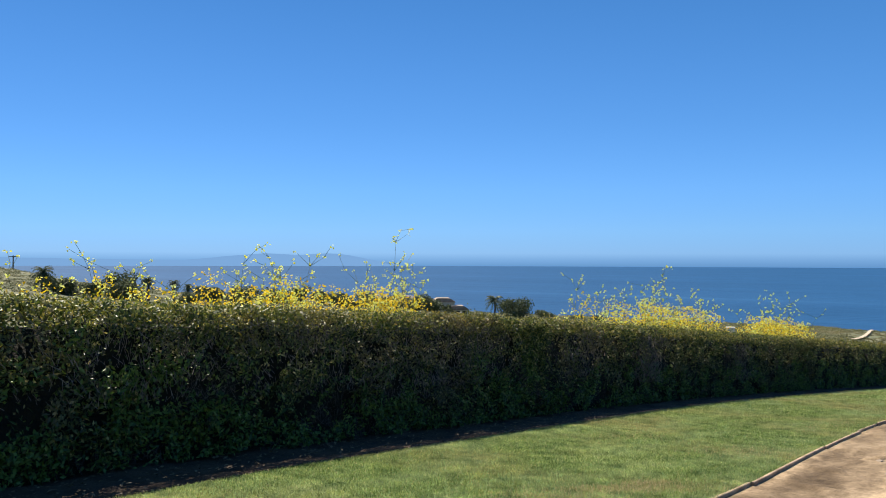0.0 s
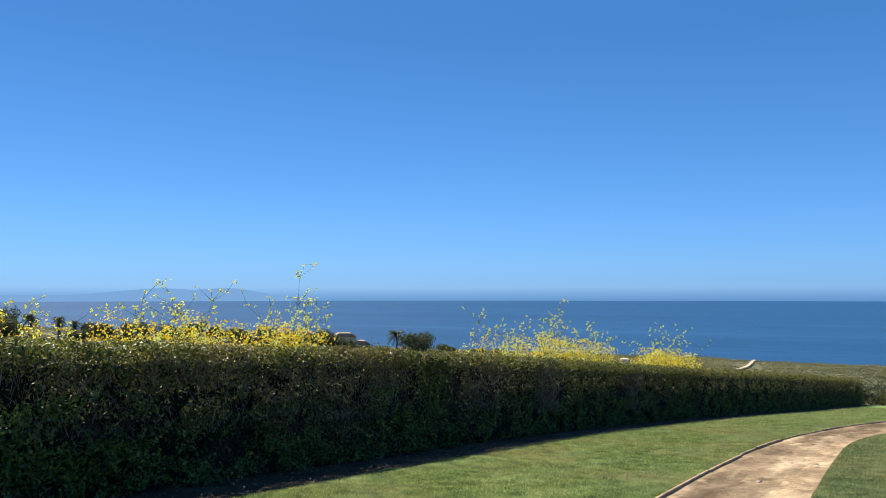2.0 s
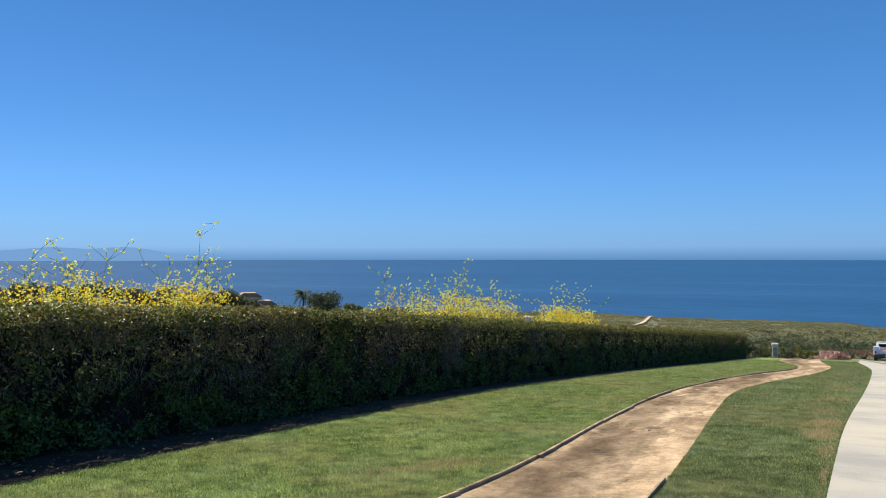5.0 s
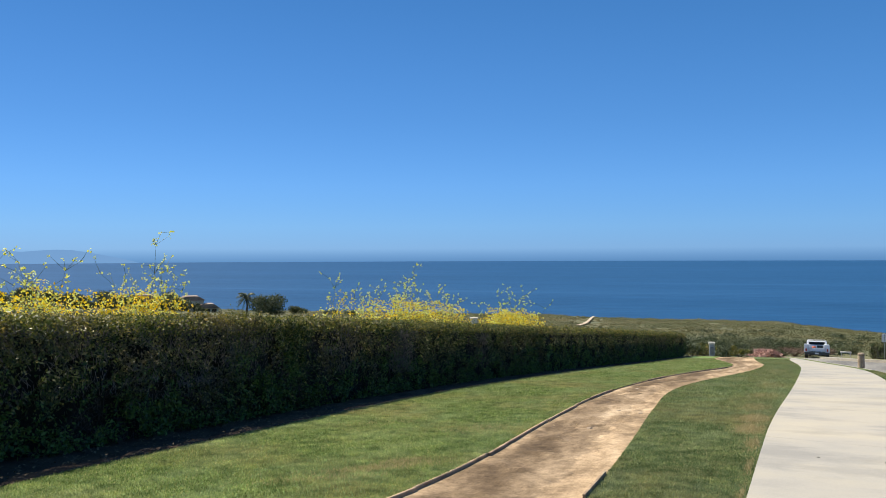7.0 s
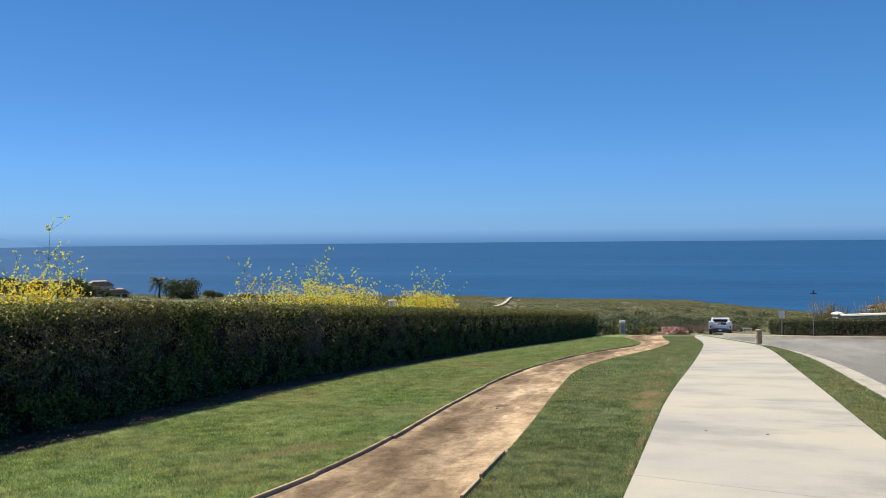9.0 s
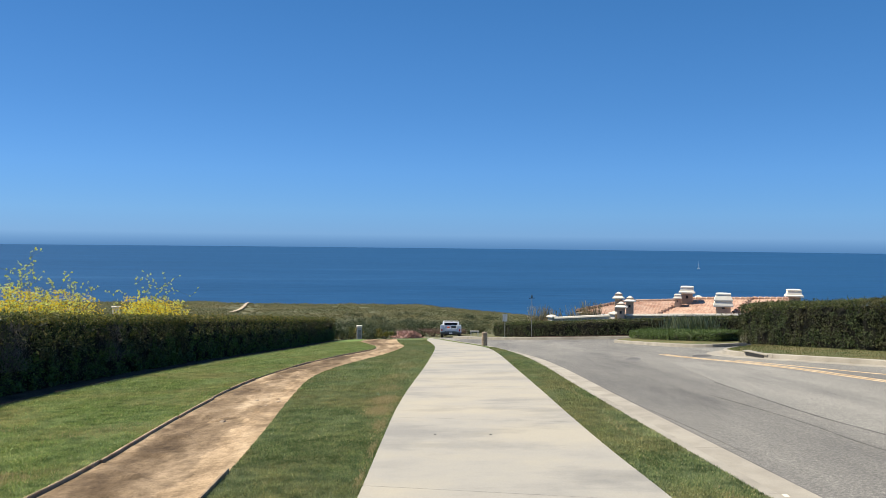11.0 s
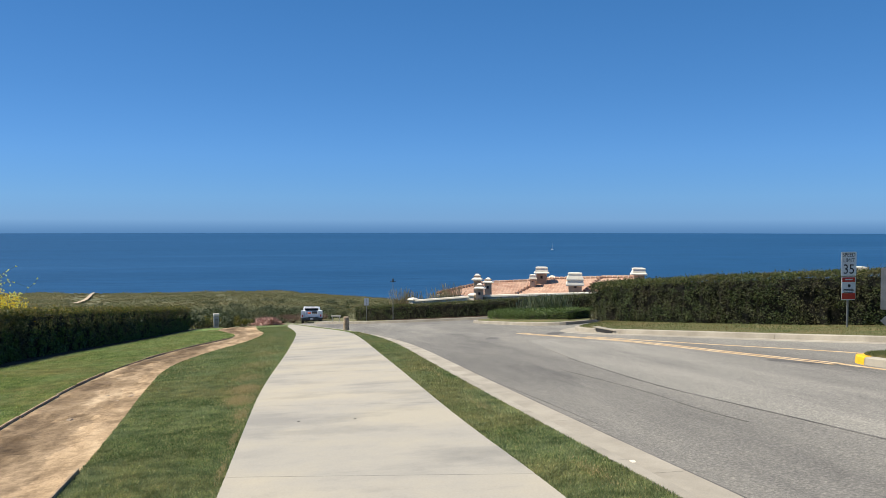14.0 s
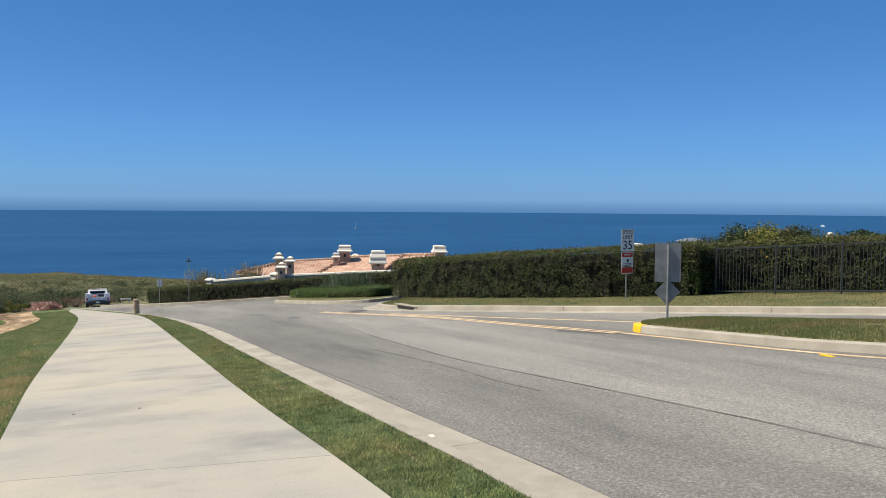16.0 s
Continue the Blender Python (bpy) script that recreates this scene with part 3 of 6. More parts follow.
def leaf_mesh(name, centres, normals, length, width, material, parent=None, spread=0.9, fold=0.25):
    """Folded four-cornered leaves, each an island of its own."""
    k = len(centres)
    nrm = unit(normals + spread * rng.normal(size=(k, 3)))
    tan = unit(np.cross(nrm, rng.normal(size=(k, 3))))
    bit = np.cross(nrm, tan)
    ln = (length * rng.uniform(0.6, 1.3, k))[:, None] / 2
    wd = (width * rng.uniform(0.6, 1.3, k))[:, None] / 2
    up = nrm * wd * fold
    v = np.stack([centres - tan * ln, centres + bit * wd + up, centres + tan * ln, centres - bit * wd + up], 1).reshape(-1, 3)
    q = np.arange(k)[:, None] * 4
    return link_mesh(name, v, np.vstack([q + [0, 1, 2], q + [0, 2, 3]]), material, parent)


def stick_mesh(name, a, b, radius, material, parent=None):
    """Three-sided sticks from a to b."""
    d = unit(b - a)
    s = unit(np.cross(d, np.array([0.31, 0.52, 0.8])))
    t = np.cross(d, s)
    ring = [s, -0.5 * s + 0.87 * t, -0.5 * s - 0.87 * t]
    r = np.broadcast_to(np.asarray(radius, float), (len(a),))[:, None]
    v = np.stack([a + r * o for o in ring] + [b + 0.5 * r * o for o in ring], 1).reshape(-1, 3)
    q = np.arange(len(a))[:, None] * 6
    return link_mesh(name, v, np.vstack([q + [0, 1, 4, 3], q + [1, 2, 5, 4], q + [2, 0, 3, 5]]), material, parent)


def blades(name, points, height, material, parent, label=""):
    k = len(points)
    a = rng.uniform(0, 6.283, k)
    side = np.stack([np.cos(a), np.sin(a), 0 * a], 1)
    lean = rng.normal(size=(k, 3)) * [0.45, 0.45, 0] + [0, 0, 1]
    h = (height * rng.uniform(0.5, 1.3, k))[:, None]
    wide = 0.0022 + 0.00022 * np.hypot(points[:, 0], points[:, 1])[:, None]
    v = np.stack([points - side * wide, points + side * wide, points + unit(lean) * h], 1).reshape(-1, 3)
    return tagged(link_mesh(name, v, np.arange(3 * k).reshape(-1, 3), material, parent), label, kind="stuff")


def scatter(a, b, count, y0, y1, rise=0.0):
    """Random points between two lines, denser towards the near end, for plan y between y0 and y1."""
    i = rng.uniform(0, len(a) - 1.001, count)
    lo = i.astype(int)
    f = (i - lo)[:, None]
    pa, pb = a[lo] * (1 - f) + a[lo + 1] * f, b[lo] * (1 - f) + b[lo + 1] * f
    w = rng.uniform(0, 1, count)[:, None]
    p = pa * (1 - w) + pb * w
    p = p[(p[:, 1] > y0) & (p[:, 1] < y1)]
    return np.column_stack([p, hill(p[:, 0], p[:, 1]) + rise])


def cut(line, y0, y1, n):
    k = line[(line[:, 1] >= y0) & (line[:, 1] <= y1)]
    s = np.concatenate([[0], np.cumsum(np.hypot(*np.diff(k, axis=0).T))])
    u = np.linspace(0, s[-1], n)
    return np.stack([np.interp(u, s, k[:, i]) for i in (0, 1)], 1)


def sow(a, b, y0, y1, density, height, parent, reach=9.0, material=None):
    """Grass blades over a strip of lawn, thinning and coarsening with distance from the pavement's near end."""
    ca, cb = cut(a, -9, y1 + 3, 120), cut(b, -9, y1 + 3, 120)
    area = float(np.sum(np.hypot(*np.diff((ca + cb) / 2, axis=0).T)) * np.mean(np.hypot(*(ca - cb).T)))
    p = scatter(ca, cb, int(area * density), y0, y1)
    r = np.hypot(p[:, 0], p[:, 1])
    p = p[rng.uniform(0, 1, len(p)) < np.clip(reach / r, 0, 1) ** 1.8]
    r = np.hypot(p[:, 0], p[:, 1])
    blades("grass", p, height * np.clip(r / 12, 1, 1.5), material or M_BLADE, parent, "short green grass blades")


sow(LAWN_EDGE, DIRT_L, -2.0, 46.0, 5200, 0.024, LAWN)
sow(DIRT_R, WALK_L, -6.0, 46.0, 6200, 0.022, VERGE, 9.0, M_TURFBLADE)
sow(WALK_R, KERB_IN, -7.0, 27.0, 8500, 0.026, EDGE_STRIP, 8.0, M_TURFBLADE)


def hedge(name, line, height, depth, material, density, size, label, parent_label="", near_y=None, ragged=0.06, base=0.0, group="", top_leaf=None, dip=0.0):
    """A clipped hedge: a core coloured for the inner shade, a shell of leaves, twigs, and shoots over the top."""
    ob = thing(name, Matrix(), label, "hedge", group)
    top_leaf = top_leaf or material
    n = len(line)
    back = offset(line, -depth)
    mid = (line + back) / 2
    # core, its near-black colour painting the shade behind the leaves
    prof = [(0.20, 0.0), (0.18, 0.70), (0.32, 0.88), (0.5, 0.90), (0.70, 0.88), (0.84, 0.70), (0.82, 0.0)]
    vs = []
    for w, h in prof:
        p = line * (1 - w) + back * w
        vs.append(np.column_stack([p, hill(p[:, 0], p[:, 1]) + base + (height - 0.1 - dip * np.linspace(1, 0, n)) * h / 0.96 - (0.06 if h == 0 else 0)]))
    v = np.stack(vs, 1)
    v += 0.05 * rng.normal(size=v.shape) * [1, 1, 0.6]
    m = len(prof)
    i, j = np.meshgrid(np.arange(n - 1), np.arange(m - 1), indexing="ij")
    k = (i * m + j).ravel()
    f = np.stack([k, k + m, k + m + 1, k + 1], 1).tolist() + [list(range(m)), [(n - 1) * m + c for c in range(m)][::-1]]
    link_mesh("core", v.reshape(-1, 3), f, M_CORESHADE, ob)
    seg = np.hypot(*np.diff(line, axis=0).T)
    total = float(seg.sum())
    s = np.concatenate([[0], np.cumsum(seg)])
    t = np.gradient(line, axis=0)
    t = unit(t)
    right = np.stack([t[:, 1], -t[:, 0]], 1)

    def place(count, zone):
        u = rng.uniform(0, total, count)
        p = np.stack([np.interp(u, s, line[:, c]) for c in (0, 1)], 1)
        r = unit(np.stack([np.interp(u, s, right[:, c]) for c in (0, 1)], 1))
        wob = np.array([noise.noise((a * 0.9, b * 0.9, 0.0)) * 0.6 + noise.noise((a * 2.7, b * 2.7, 9.0)) * 0.5 for a, b in p])
        top = height + ragged * wob - dip * (1 - u / total)
        deep = np.abs(rng.normal(size=count)) * 0.085
        if zone == "front":
            h = rng.uniform(0, 1, count) * (top - 0.02)
            bulge = 0.10 * np.array([noise.noise((a * 1.3, c * 1.3, b * 1.6)) + 0.8 * noise.noise((a * 4.2, c * 4.2, b * 4.5)) for (a, c), b in zip(p, h)])
            sh = 0.24 * min(1.0, height / 1.6)
            d = bulge - deep - 0.02 - sh * (1 - np.sqrt(1 - np.clip(1 - (top - h) / sh, 0, 1) ** 2 * 0.98))
            nr = np.column_stack([r, np.full(count, 0.35)])
            xy = p + r * d[:, None]
        else:
            w = rng.uniform(0.0, 1.0, count)
            xy = p - r * (w * depth)[:, None]
            round_off = 0.20 * (np.abs(2 * w - 1) ** 5)
            h = top - deep * 0.8 - round_off + 0.03 * rng.normal(size=count)
            nr = np.column_stack([0.2 * r, np.full(count, 1.0)])
        z = hill(xy[:, 0], xy[:, 1]) + base + h
        return np.column_stack([xy, z]), nr

    c1, n1 = place(int(total * height * density), "front")
    # thin places where the leaves leave holes
    full = np.array([noise.noise((a[0] * 2.1, a[1] * 2.1, a[2] * 2.4)) + 0.7 * noise.noise((a[0] * 5.5, a[1] * 5.5, a[2] * 6.0 + 4)) for a in c1])
    stay = full + 0.22 * rng.normal(size=len(c1)) > -0.12
    c1, n1 = c1[stay], n1[stay]
    c2, n2 = place(int(total * depth * density * 0.9), "top")
    # greener growth low on the face, in clumps
    h1 = c1[:, 2] - hill(c1[:, 0], c1[:, 1]) - base
    tuft = np.array([noise.noise((a[0] * 0.9 + 3, a[1] * 0.9, a[2] * 1.1)) + 0.5 * noise.noise((a[0] * 2.9, a[1] * 2.9, a[2] * 2.9 + 7)) for a in c1])
    green = (tuft + 0.2 * rng.normal(size=len(c1)) > (h1 / height - 0.32) * 1.8) if material is M_HEDGE else np.zeros(len(c1), bool)
    big = size * np.where(rng.random(len(c1)) < 0.2, 1.5, 1.0)
    tagged(leaf_mesh("foliage", c1[~green], n1[~green], big[~green], size * 0.55, material, ob), kind="stuff")
    if green.any():
        tagged(leaf_mesh("low_foliage", c1[green] + n1[green] * 0.02, n1[green], big[green] * 1.1, size * 0.65, M_LOWLEAF, ob), kind="stuff")
    tagged(leaf_mesh("crown_foliage", c2, n2, size, size * 0.55, top_leaf, ob), kind="stuff")
    # leaves high on the face take the top colour, painting the sunlit zone
    if size < 0.09:
        upper = (h1 > height * 0.72) & (rng.random(len(c1)) < np.clip((h1 / height - 0.78) * 2.0, 0, 0.22))
        tagged(leaf_mesh("upper_foliage", c1[upper] + n1[upper] * 0.03, n1[upper], size * 1.05, size * 0.6, top_leaf, ob), kind="stuff")
    # leafy end faces
    ends = []
    for e, sg in ((0, -1.0), (-1, 1.0)):
        k = int(depth * height * density)
        w, h = rng.uniform(0, 1, k), rng.uniform(0, height - 0.03, k)
        xy = line[e] - right[e] * (w * depth)[:, None] + t[e] * sg * (0.04 + 0.05 * rng.normal(size=k))[:, None]
        ends.append((np.column_stack([xy, hill(xy[:, 0], xy[:, 1]) + base + h]), np.tile([*(t[e] * sg), 0.3], (k, 1))))
    tagged(leaf_mesh("end_foliage", np.vstack([q for q, _ in ends]), np.vstack([q for _, q in ends]), size, size * 0.55, material, ob), kind="stuff")
    # bare twigs in the thin places
    c3, n3 = place(int(total * height * density * (0.16 if size < 0.06 else 0.05)), "front")
    thin = np.array([noise.noise((a[0] * 0.8, a[1] * 0.8, a[2] * 1.2)) for a in c3]) > 0.02
    c3, n3 = c3[thin], n3[thin]
    way = unit(n3 * 0.5 + rng.normal(size=c3.shape) * [0.7, 0.7, 0.7] + [0, 0, 0.5])
    ln = rng.uniform(0.05, 0.16, len(c3))[:, None] * (size / 0.045)
    tagged(stick_mesh("twig_mass", c3 - way * ln * 0.5, c3 + way * ln * 0.5, 0.0032 * size / 0.045, M_TWIG, ob), kind="stuff")
    # young shoots over the top
    c4, n4 = place(int(total * depth * 26), "top")
    ln = rng.uniform(0.04, 0.17, len(c4))
    sway = rng.normal(size=(len(c4), 3)) * [0.3, 0.3, 0]
    end = c4 + (sway + [0, 0, 1.0]) * ln[:, None]
    along = np.concatenate([c4 + (end - c4) * q for q in (0.4, 0.6, 0.8, 1.0)])
    tagged(leaf_mesh("shoot_growth", along, np.tile([0.0, 0.0, 0.6], (len(along), 1)), size * 0.9, size * 0.45, top_leaf, ob, spread=1.2), kind="stuff")
    return ob


# the long hedge grows in one run; density falls with distance
H_NEAR = HEDGE[(HEDGE[:, 1] > 3.5) & (HEDGE[:, 1] < 14.2)]
H_MID = HEDGE[(HEDGE[:, 1] > 13.6) & (HEDGE[:, 1] < 27)]
H_FAR = HEDGE[(HEDGE[:, 1] > 26.2)]
H_BACK = HEDGE[HEDGE[:, 1] <= 4.2]
LONG = "clipped hedge run beside the lawn, dark shaded face, sunlit top"
hedge("hedge", H_NEAR, 1.66, 1.25, M_HEDGE, 3000, 0.048, LONG, group="hedge beside the lawn", top_leaf=M_SUNNYLEAF, ragged=0.09, dip=0.15)
hedge("hedge", H_MID, 1.66, 1.25, M_HEDGE, 1700, 0.056, LONG, group="hedge beside the lawn", top_leaf=M_SUNNYLEAF)
hedge("hedge", H_FAR, 1.68, 1.25, M_HEDGE, 700, 0.075, LONG, group="hedge beside the lawn", top_leaf=M_SUNNYLEAF)
hedge("hedge", H_BACK, 1.66, 1.25, M_HEDGE, 250, 0.11, LONG, group="hedge beside the lawn", top_leaf=M_SUNNYLEAF)
HEDGE_R = curve([(33.5, 18.1), (32.6, 17.1), (31.4, 15.4), (29.2, 11.2), (27.9, 7.2), (27.9, 3.4)], 90)
HEDGE_R2 = curve([(28.0, 3.6), (29.0, 2.6), (29.1, 1.5), (28.6, -0.3), (27.8, -2.6), (26.4, -6.5)], 60)
hedge("hedge", HEDGE_R, 1.74, 1.6, M_HEDGE_FAR, 1000, 0.070, "broad clipped hedge across the road, brownish green", base=0.02, top_leaf=M_TOPLEAF)
hedge("hedge", HEDGE_R2, 1.72, 1.6, M_HEDGE_FAR, 900, 0.072, "clipped hedge growing behind the iron fence", base=0.05, ragged=0.12, top_leaf=M_TOPLEAF)
WALL_LINE = curve([(50.5, 51.5), (47.6, 45.6), (47.6, 40.6), (48.2, 35), (48.6, 29), (48.8, 22)], 80)
hedge("hedge", WALL_LINE, 1.16, 1.0, M_HEDGE_FAR, 600, 0.085, "dark clipped hedge below the cream garden wall", base=0.08, top_leaf=M_TOPLEAF, ragged=0.03)


def mustard(x, y, height, stems, spread, seed, bent=0.0):
    """A wild mustard plant: a tangle of thin branching stems with yellow heads."""
    r = np.random.default_rng(seed)
    z = float(hill(np.array(x), np.array(y)))
    ob = thing("mustard_plant", Matrix.Translation((x, y, z)), "wild mustard in yellow bloom standing behind the hedge", "plant", "mustard plants")
    a, b, tips, dense = [], [], [], []
    for stem in range(stems):
        root = np.array([r.normal() * spread * 0.5, r.normal() * spread * 0.5, 0])
        h = height * (1.0 if stem == 0 else r.uniform(0.62, 0.97) * (0.78 if r.random() < 0.5 else 1))
        lean = np.array([r.normal() * 0.09 + bent, r.normal() * 0.09, 1.0])
        sweep = r.normal(size=2) * 0.10
        p = root
        for k in range(6):
            q = root + lean * h * (k + 1) / 6 + r.normal(size=3) * [0.010, 0.010, 0.0] * (k + 1) + np.array([*(sweep * ((k + 1) / 6) ** 2 * h * 0.6), 0])
            a.append(p), b.append(q)
            if k >= 2:
                for _ in range(r.integers(2, 5)):
                    w = np.array([r.normal() * 0.7, r.normal() * 0.7, 0.75])
                    e = q + w * r.uniform(0.08, 0.30)
                    a.append(q), b.append(e), tips.append(e)
                    if r.random() < 0.6:
                        e2 = e + (w + r.normal(size=3) * 0.5) * r.uniform(0.05, 0.16)
                        a.append(e), b.append(e2), tips.append(e2)
            p = q
        tips.append(p)
    a, b, tips = np.array(a), np.array(b), np.array(tips)
    stick_mesh("stem_mass", a, b, 0.0026 + 0.0001 * math.hypot(x, y), M_STEM, ob)
    many = stems * (48 if y < 14 else 44)
    flat = r.normal(size=(many, 2)) * spread * 0.75
    mound = 1 - 0.10 * np.clip((np.hypot(flat[:, 0], flat[:, 1]) / spread) ** 2, 0, 2.5)
    low = np.column_stack([flat, np.minimum(height, 2.12 if y < 14 else 2.42) * r.uniform(0.66, 1.0, many) * mound])
    heads = np.repeat(tips, 5, 0) + r.normal(size=(len(tips) * 5, 3)) * 0.016
    big = 0.029 + 0.0008 * math.hypot(x, y)
    tagged(leaf_mesh("bloom_mass", heads, np.tile([0.0, 0.0, 1.0], (len(heads), 1)), big, big * 0.8, M_FLOWERTIP, ob, spread=1.2), "pale lime-yellow flower heads", kind="stuff")
    if stems > 2:
        tagged(leaf_mesh("low_bloom_mass", low, np.tile([0.0, 0.0, 1.0], (len(low), 1)), big * 1.15, big * 0.9, M_FLOWER, ob, spread=1.2), "golden yellow flowers packed low on the plant", kind="stuff")
    low = np.column_stack([r.normal(size=(stems * 22, 2)) * spread * 0.6, height * r.uniform(0.1, 0.58, stems * 22)])
    tagged(leaf_mesh("foliage", low, np.tile([0.0, 0.0, 1.0], (len(low), 1)), 0.09, 0.035, M_STEM, ob, spread=1.4), kind="stuff")
    return ob


for i, (x, y, h, st, sp) in enumerate([
        (-5.3, 7.6, 1.72, 5, 0.35), (-4.6, 8.6, 1.86, 6, 0.35), (-4.15, 9.1, 1.98, 5, 0.2), (-3.8, 9.8, 1.9, 10, 0.4), (-3.25, 10.3, 2.16, 6, 0.25), (-2.9, 10.8, 1.95, 14, 0.45),
        (-2.45, 11.3, 2.36, 12, 0.4), (-2.0, 12.0, 2.05, 16, 0.5), (-1.5, 12.7, 2.1, 16, 0.45), (-1.45, 13.1, 2.80, 2, 0.10), (-1.25, 13.2, 2.25, 16, 0.3), (-0.85, 13.7, 2.40, 8, 0.3),
        (2.8, 18.4, 2.45, 9, 0.4), (3.8, 19.6, 2.3, 14, 0.45), (4.8, 20.9, 2.6, 26, 0.55), (5.5, 21.8, 3.15, 22, 0.5), (6.4, 22.9, 2.6, 24, 0.5), (7.4, 24.1, 2.4, 12, 0.5),
        (9.8, 26.9, 2.45, 18, 0.5), (10.7, 27.9, 3.0, 26, 0.55), (11.6, 29.0, 2.75, 22, 0.55), (12.7, 30.3, 2.25, 12, 0.5)]):
    mustard(x, y, h, int(st * (1.0 if y < 14 else 0.8)), sp, 40 + i, 0.0 if i != 9 else 0.10)


def straw_patch(x, y, w, d, turn, count, seed, parent, limit=9.0):
    """Dry straw-coloured grass in a worn patch of the lawn."""
    r = np.random.default_rng(seed)
    q = r.normal(size=(count, 2)) * [w * 0.42, d * 0.42]
    q = q[q[:, 1] > -limit]
    c, s_ = math.cos(radians(turn)), math.sin(radians(turn))
    p = np.column_stack([x + q[:, 0] * c - q[:, 1] * s_, y + q[:, 0] * s_ + q[:, 1] * c])
    blades("dry_grass", np.column_stack([p, hill(p[:, 0], p[:, 1])]), 0.036, M_STRAW, parent, "straw-dry grass in a worn patch")


for i, (x, y, w, d, a, k) in enumerate([(1.55, 7.75, 1.0, 0.22, 15, 1500), (1.9, 8.1, 0.5, 0.2, 25, 700), (0.9, 7.3, 1.0, 0.2, 5, 500), (3.6, 10.6, 1.2, 0.5, 30, 700), (2.3, 11.6, 1.4, 0.5, 20, 500), (6.4, 14.2, 1.8, 0.5, 50, 700)]):
    straw_patch(x, y, w, d, a, k, 500 + i, LAWN)
for i, (x, y, w, d, a, k) in enumerate([(9.4, 0.26, 0.7, 0.28, 0, 2600), (10.6, 0.28, 0.8, 0.30, 0, 2600), (8.2, 0.12, 0.9, 0.14, 0, 800), (12.2, 0.40, 1.1, 0.40, 0, 1000), (14.6, 0.5, 1.6, 0.5, 0, 900), (17.6, 0.6, 2.4, 0.6, 0, 900), (6.8, 0.06, 0.8, 0.06, 0, 400), (5.6, 0.05, 0.7, 0.05, 0, 300), (26.0, 1.0, 4.0, 0.9, 0, 900)]):
    j = int(np.argmin(np.abs(WALK_L[:, 1] - x)))
    step = WALK_L[j + 1] - WALK_L[j - 1]
    a, step = math.degrees(math.atan2(step[1], step[0])), step / np.linalg.norm(step)
    limit = y - 0.03
    x, y = WALK_L[j] + np.array([-step[1], step[0]]) * y
    straw_patch(x, y, w, d, a, k, 540 + i, VERGE, limit)
for i, (x, y, w) in enumerate([(6.3, 2.75, 0.8), (8.9, 5.9, 1.5), (12.0, 9.4, 2.0)]):
    straw_patch(x, y, w, 0.12, 50, 300, 570 + i, EDGE_STRIP)


def dead_patch(x, y, width, low, high, count, seed):
    """A bare twiggy patch in the hedge face."""
    r = np.random.default_rng(seed)
    i = np.argmin(np.hypot(HEDGE[:, 0] - x, HEDGE[:, 1] - y))
    out = HEDGE_SIDE[i] / np.linalg.norm(HEDGE_SIDE[i])
    run = np.array([-out[1], out[0]])
    a = r.normal(size=count) * width * 0.35
    h = r.uniform(low, high, count)
    d = r.uniform(-0.10, 0.07, count)
    p = HEDGE[i] + run * a[:, None] + out * d[:, None]
    c = np.column_stack([p, hill(p[:, 0], p[:, 1]) + h])
    way = unit(np.column_stack([run[0] * a / width + r.normal(size=count) * 0.4, run[1] * a / width + r.normal(size=count) * 0.4, np.full(count, 0.8)]))
    ln = r.uniform(0.04, 0.14, count)[:, None]
    ob = thing("dead_branches", Matrix(), "bare grey dead twigs in the hedge face", "twigs", "dead twigs in the hedge")
    tagged(stick_mesh("twig_mass", c, c + way * ln, 0.0022 + 0.00012 * y, M_DEADTWIG, ob), kind="stuff")


for i, (x, y, w, lo, hi, k) in enumerate([(4.2, 17.6, 1.1, 0.45, 1.4, 900), (-3.1, 7.7, 2.0, 0.6, 1.4, 520), (-1.9, 9.6, 2.2, 0.6, 1.45, 620), (0.2, 12.3, 1.8, 0.6, 1.45, 480), (7.6, 21.9, 1.4, 0.4, 1.4, 420), (-0.6, 11.2, 1.4, 0.4, 1.4, 420), (2.3, 15.2, 1.6, 0.6, 1.45, 380)]):
    dead_patch(x, y, w, lo, hi, k, 700 + i)
lp = scatter(cut(HEDGE, 4, 15, 60), cut(MULCH, 4, 15, 60), 900, 0, 16, 0.0)
tagged(leaf_mesh("leaf_litter", lp + [0, 0, 0.012], np.tile([0.0, 0.0, 1.0], (len(lp), 1)), 0.05, 0.03, M_LITTER, None, 0.3), "dry fallen leaves on the soil under the hedge", "leaf litter", kind="stuff")

# ---- kerbs, markings ----


def ribbon(line, w0, w1, rise, material, name, parent=None, label="", category="", kind="structure", skirt=0.02, nv=2):
    return sheet(name, offset(line, w0), offset(line, w1), rise, material, nv, skirt, label=label, category=category, kind=kind, parent=parent)


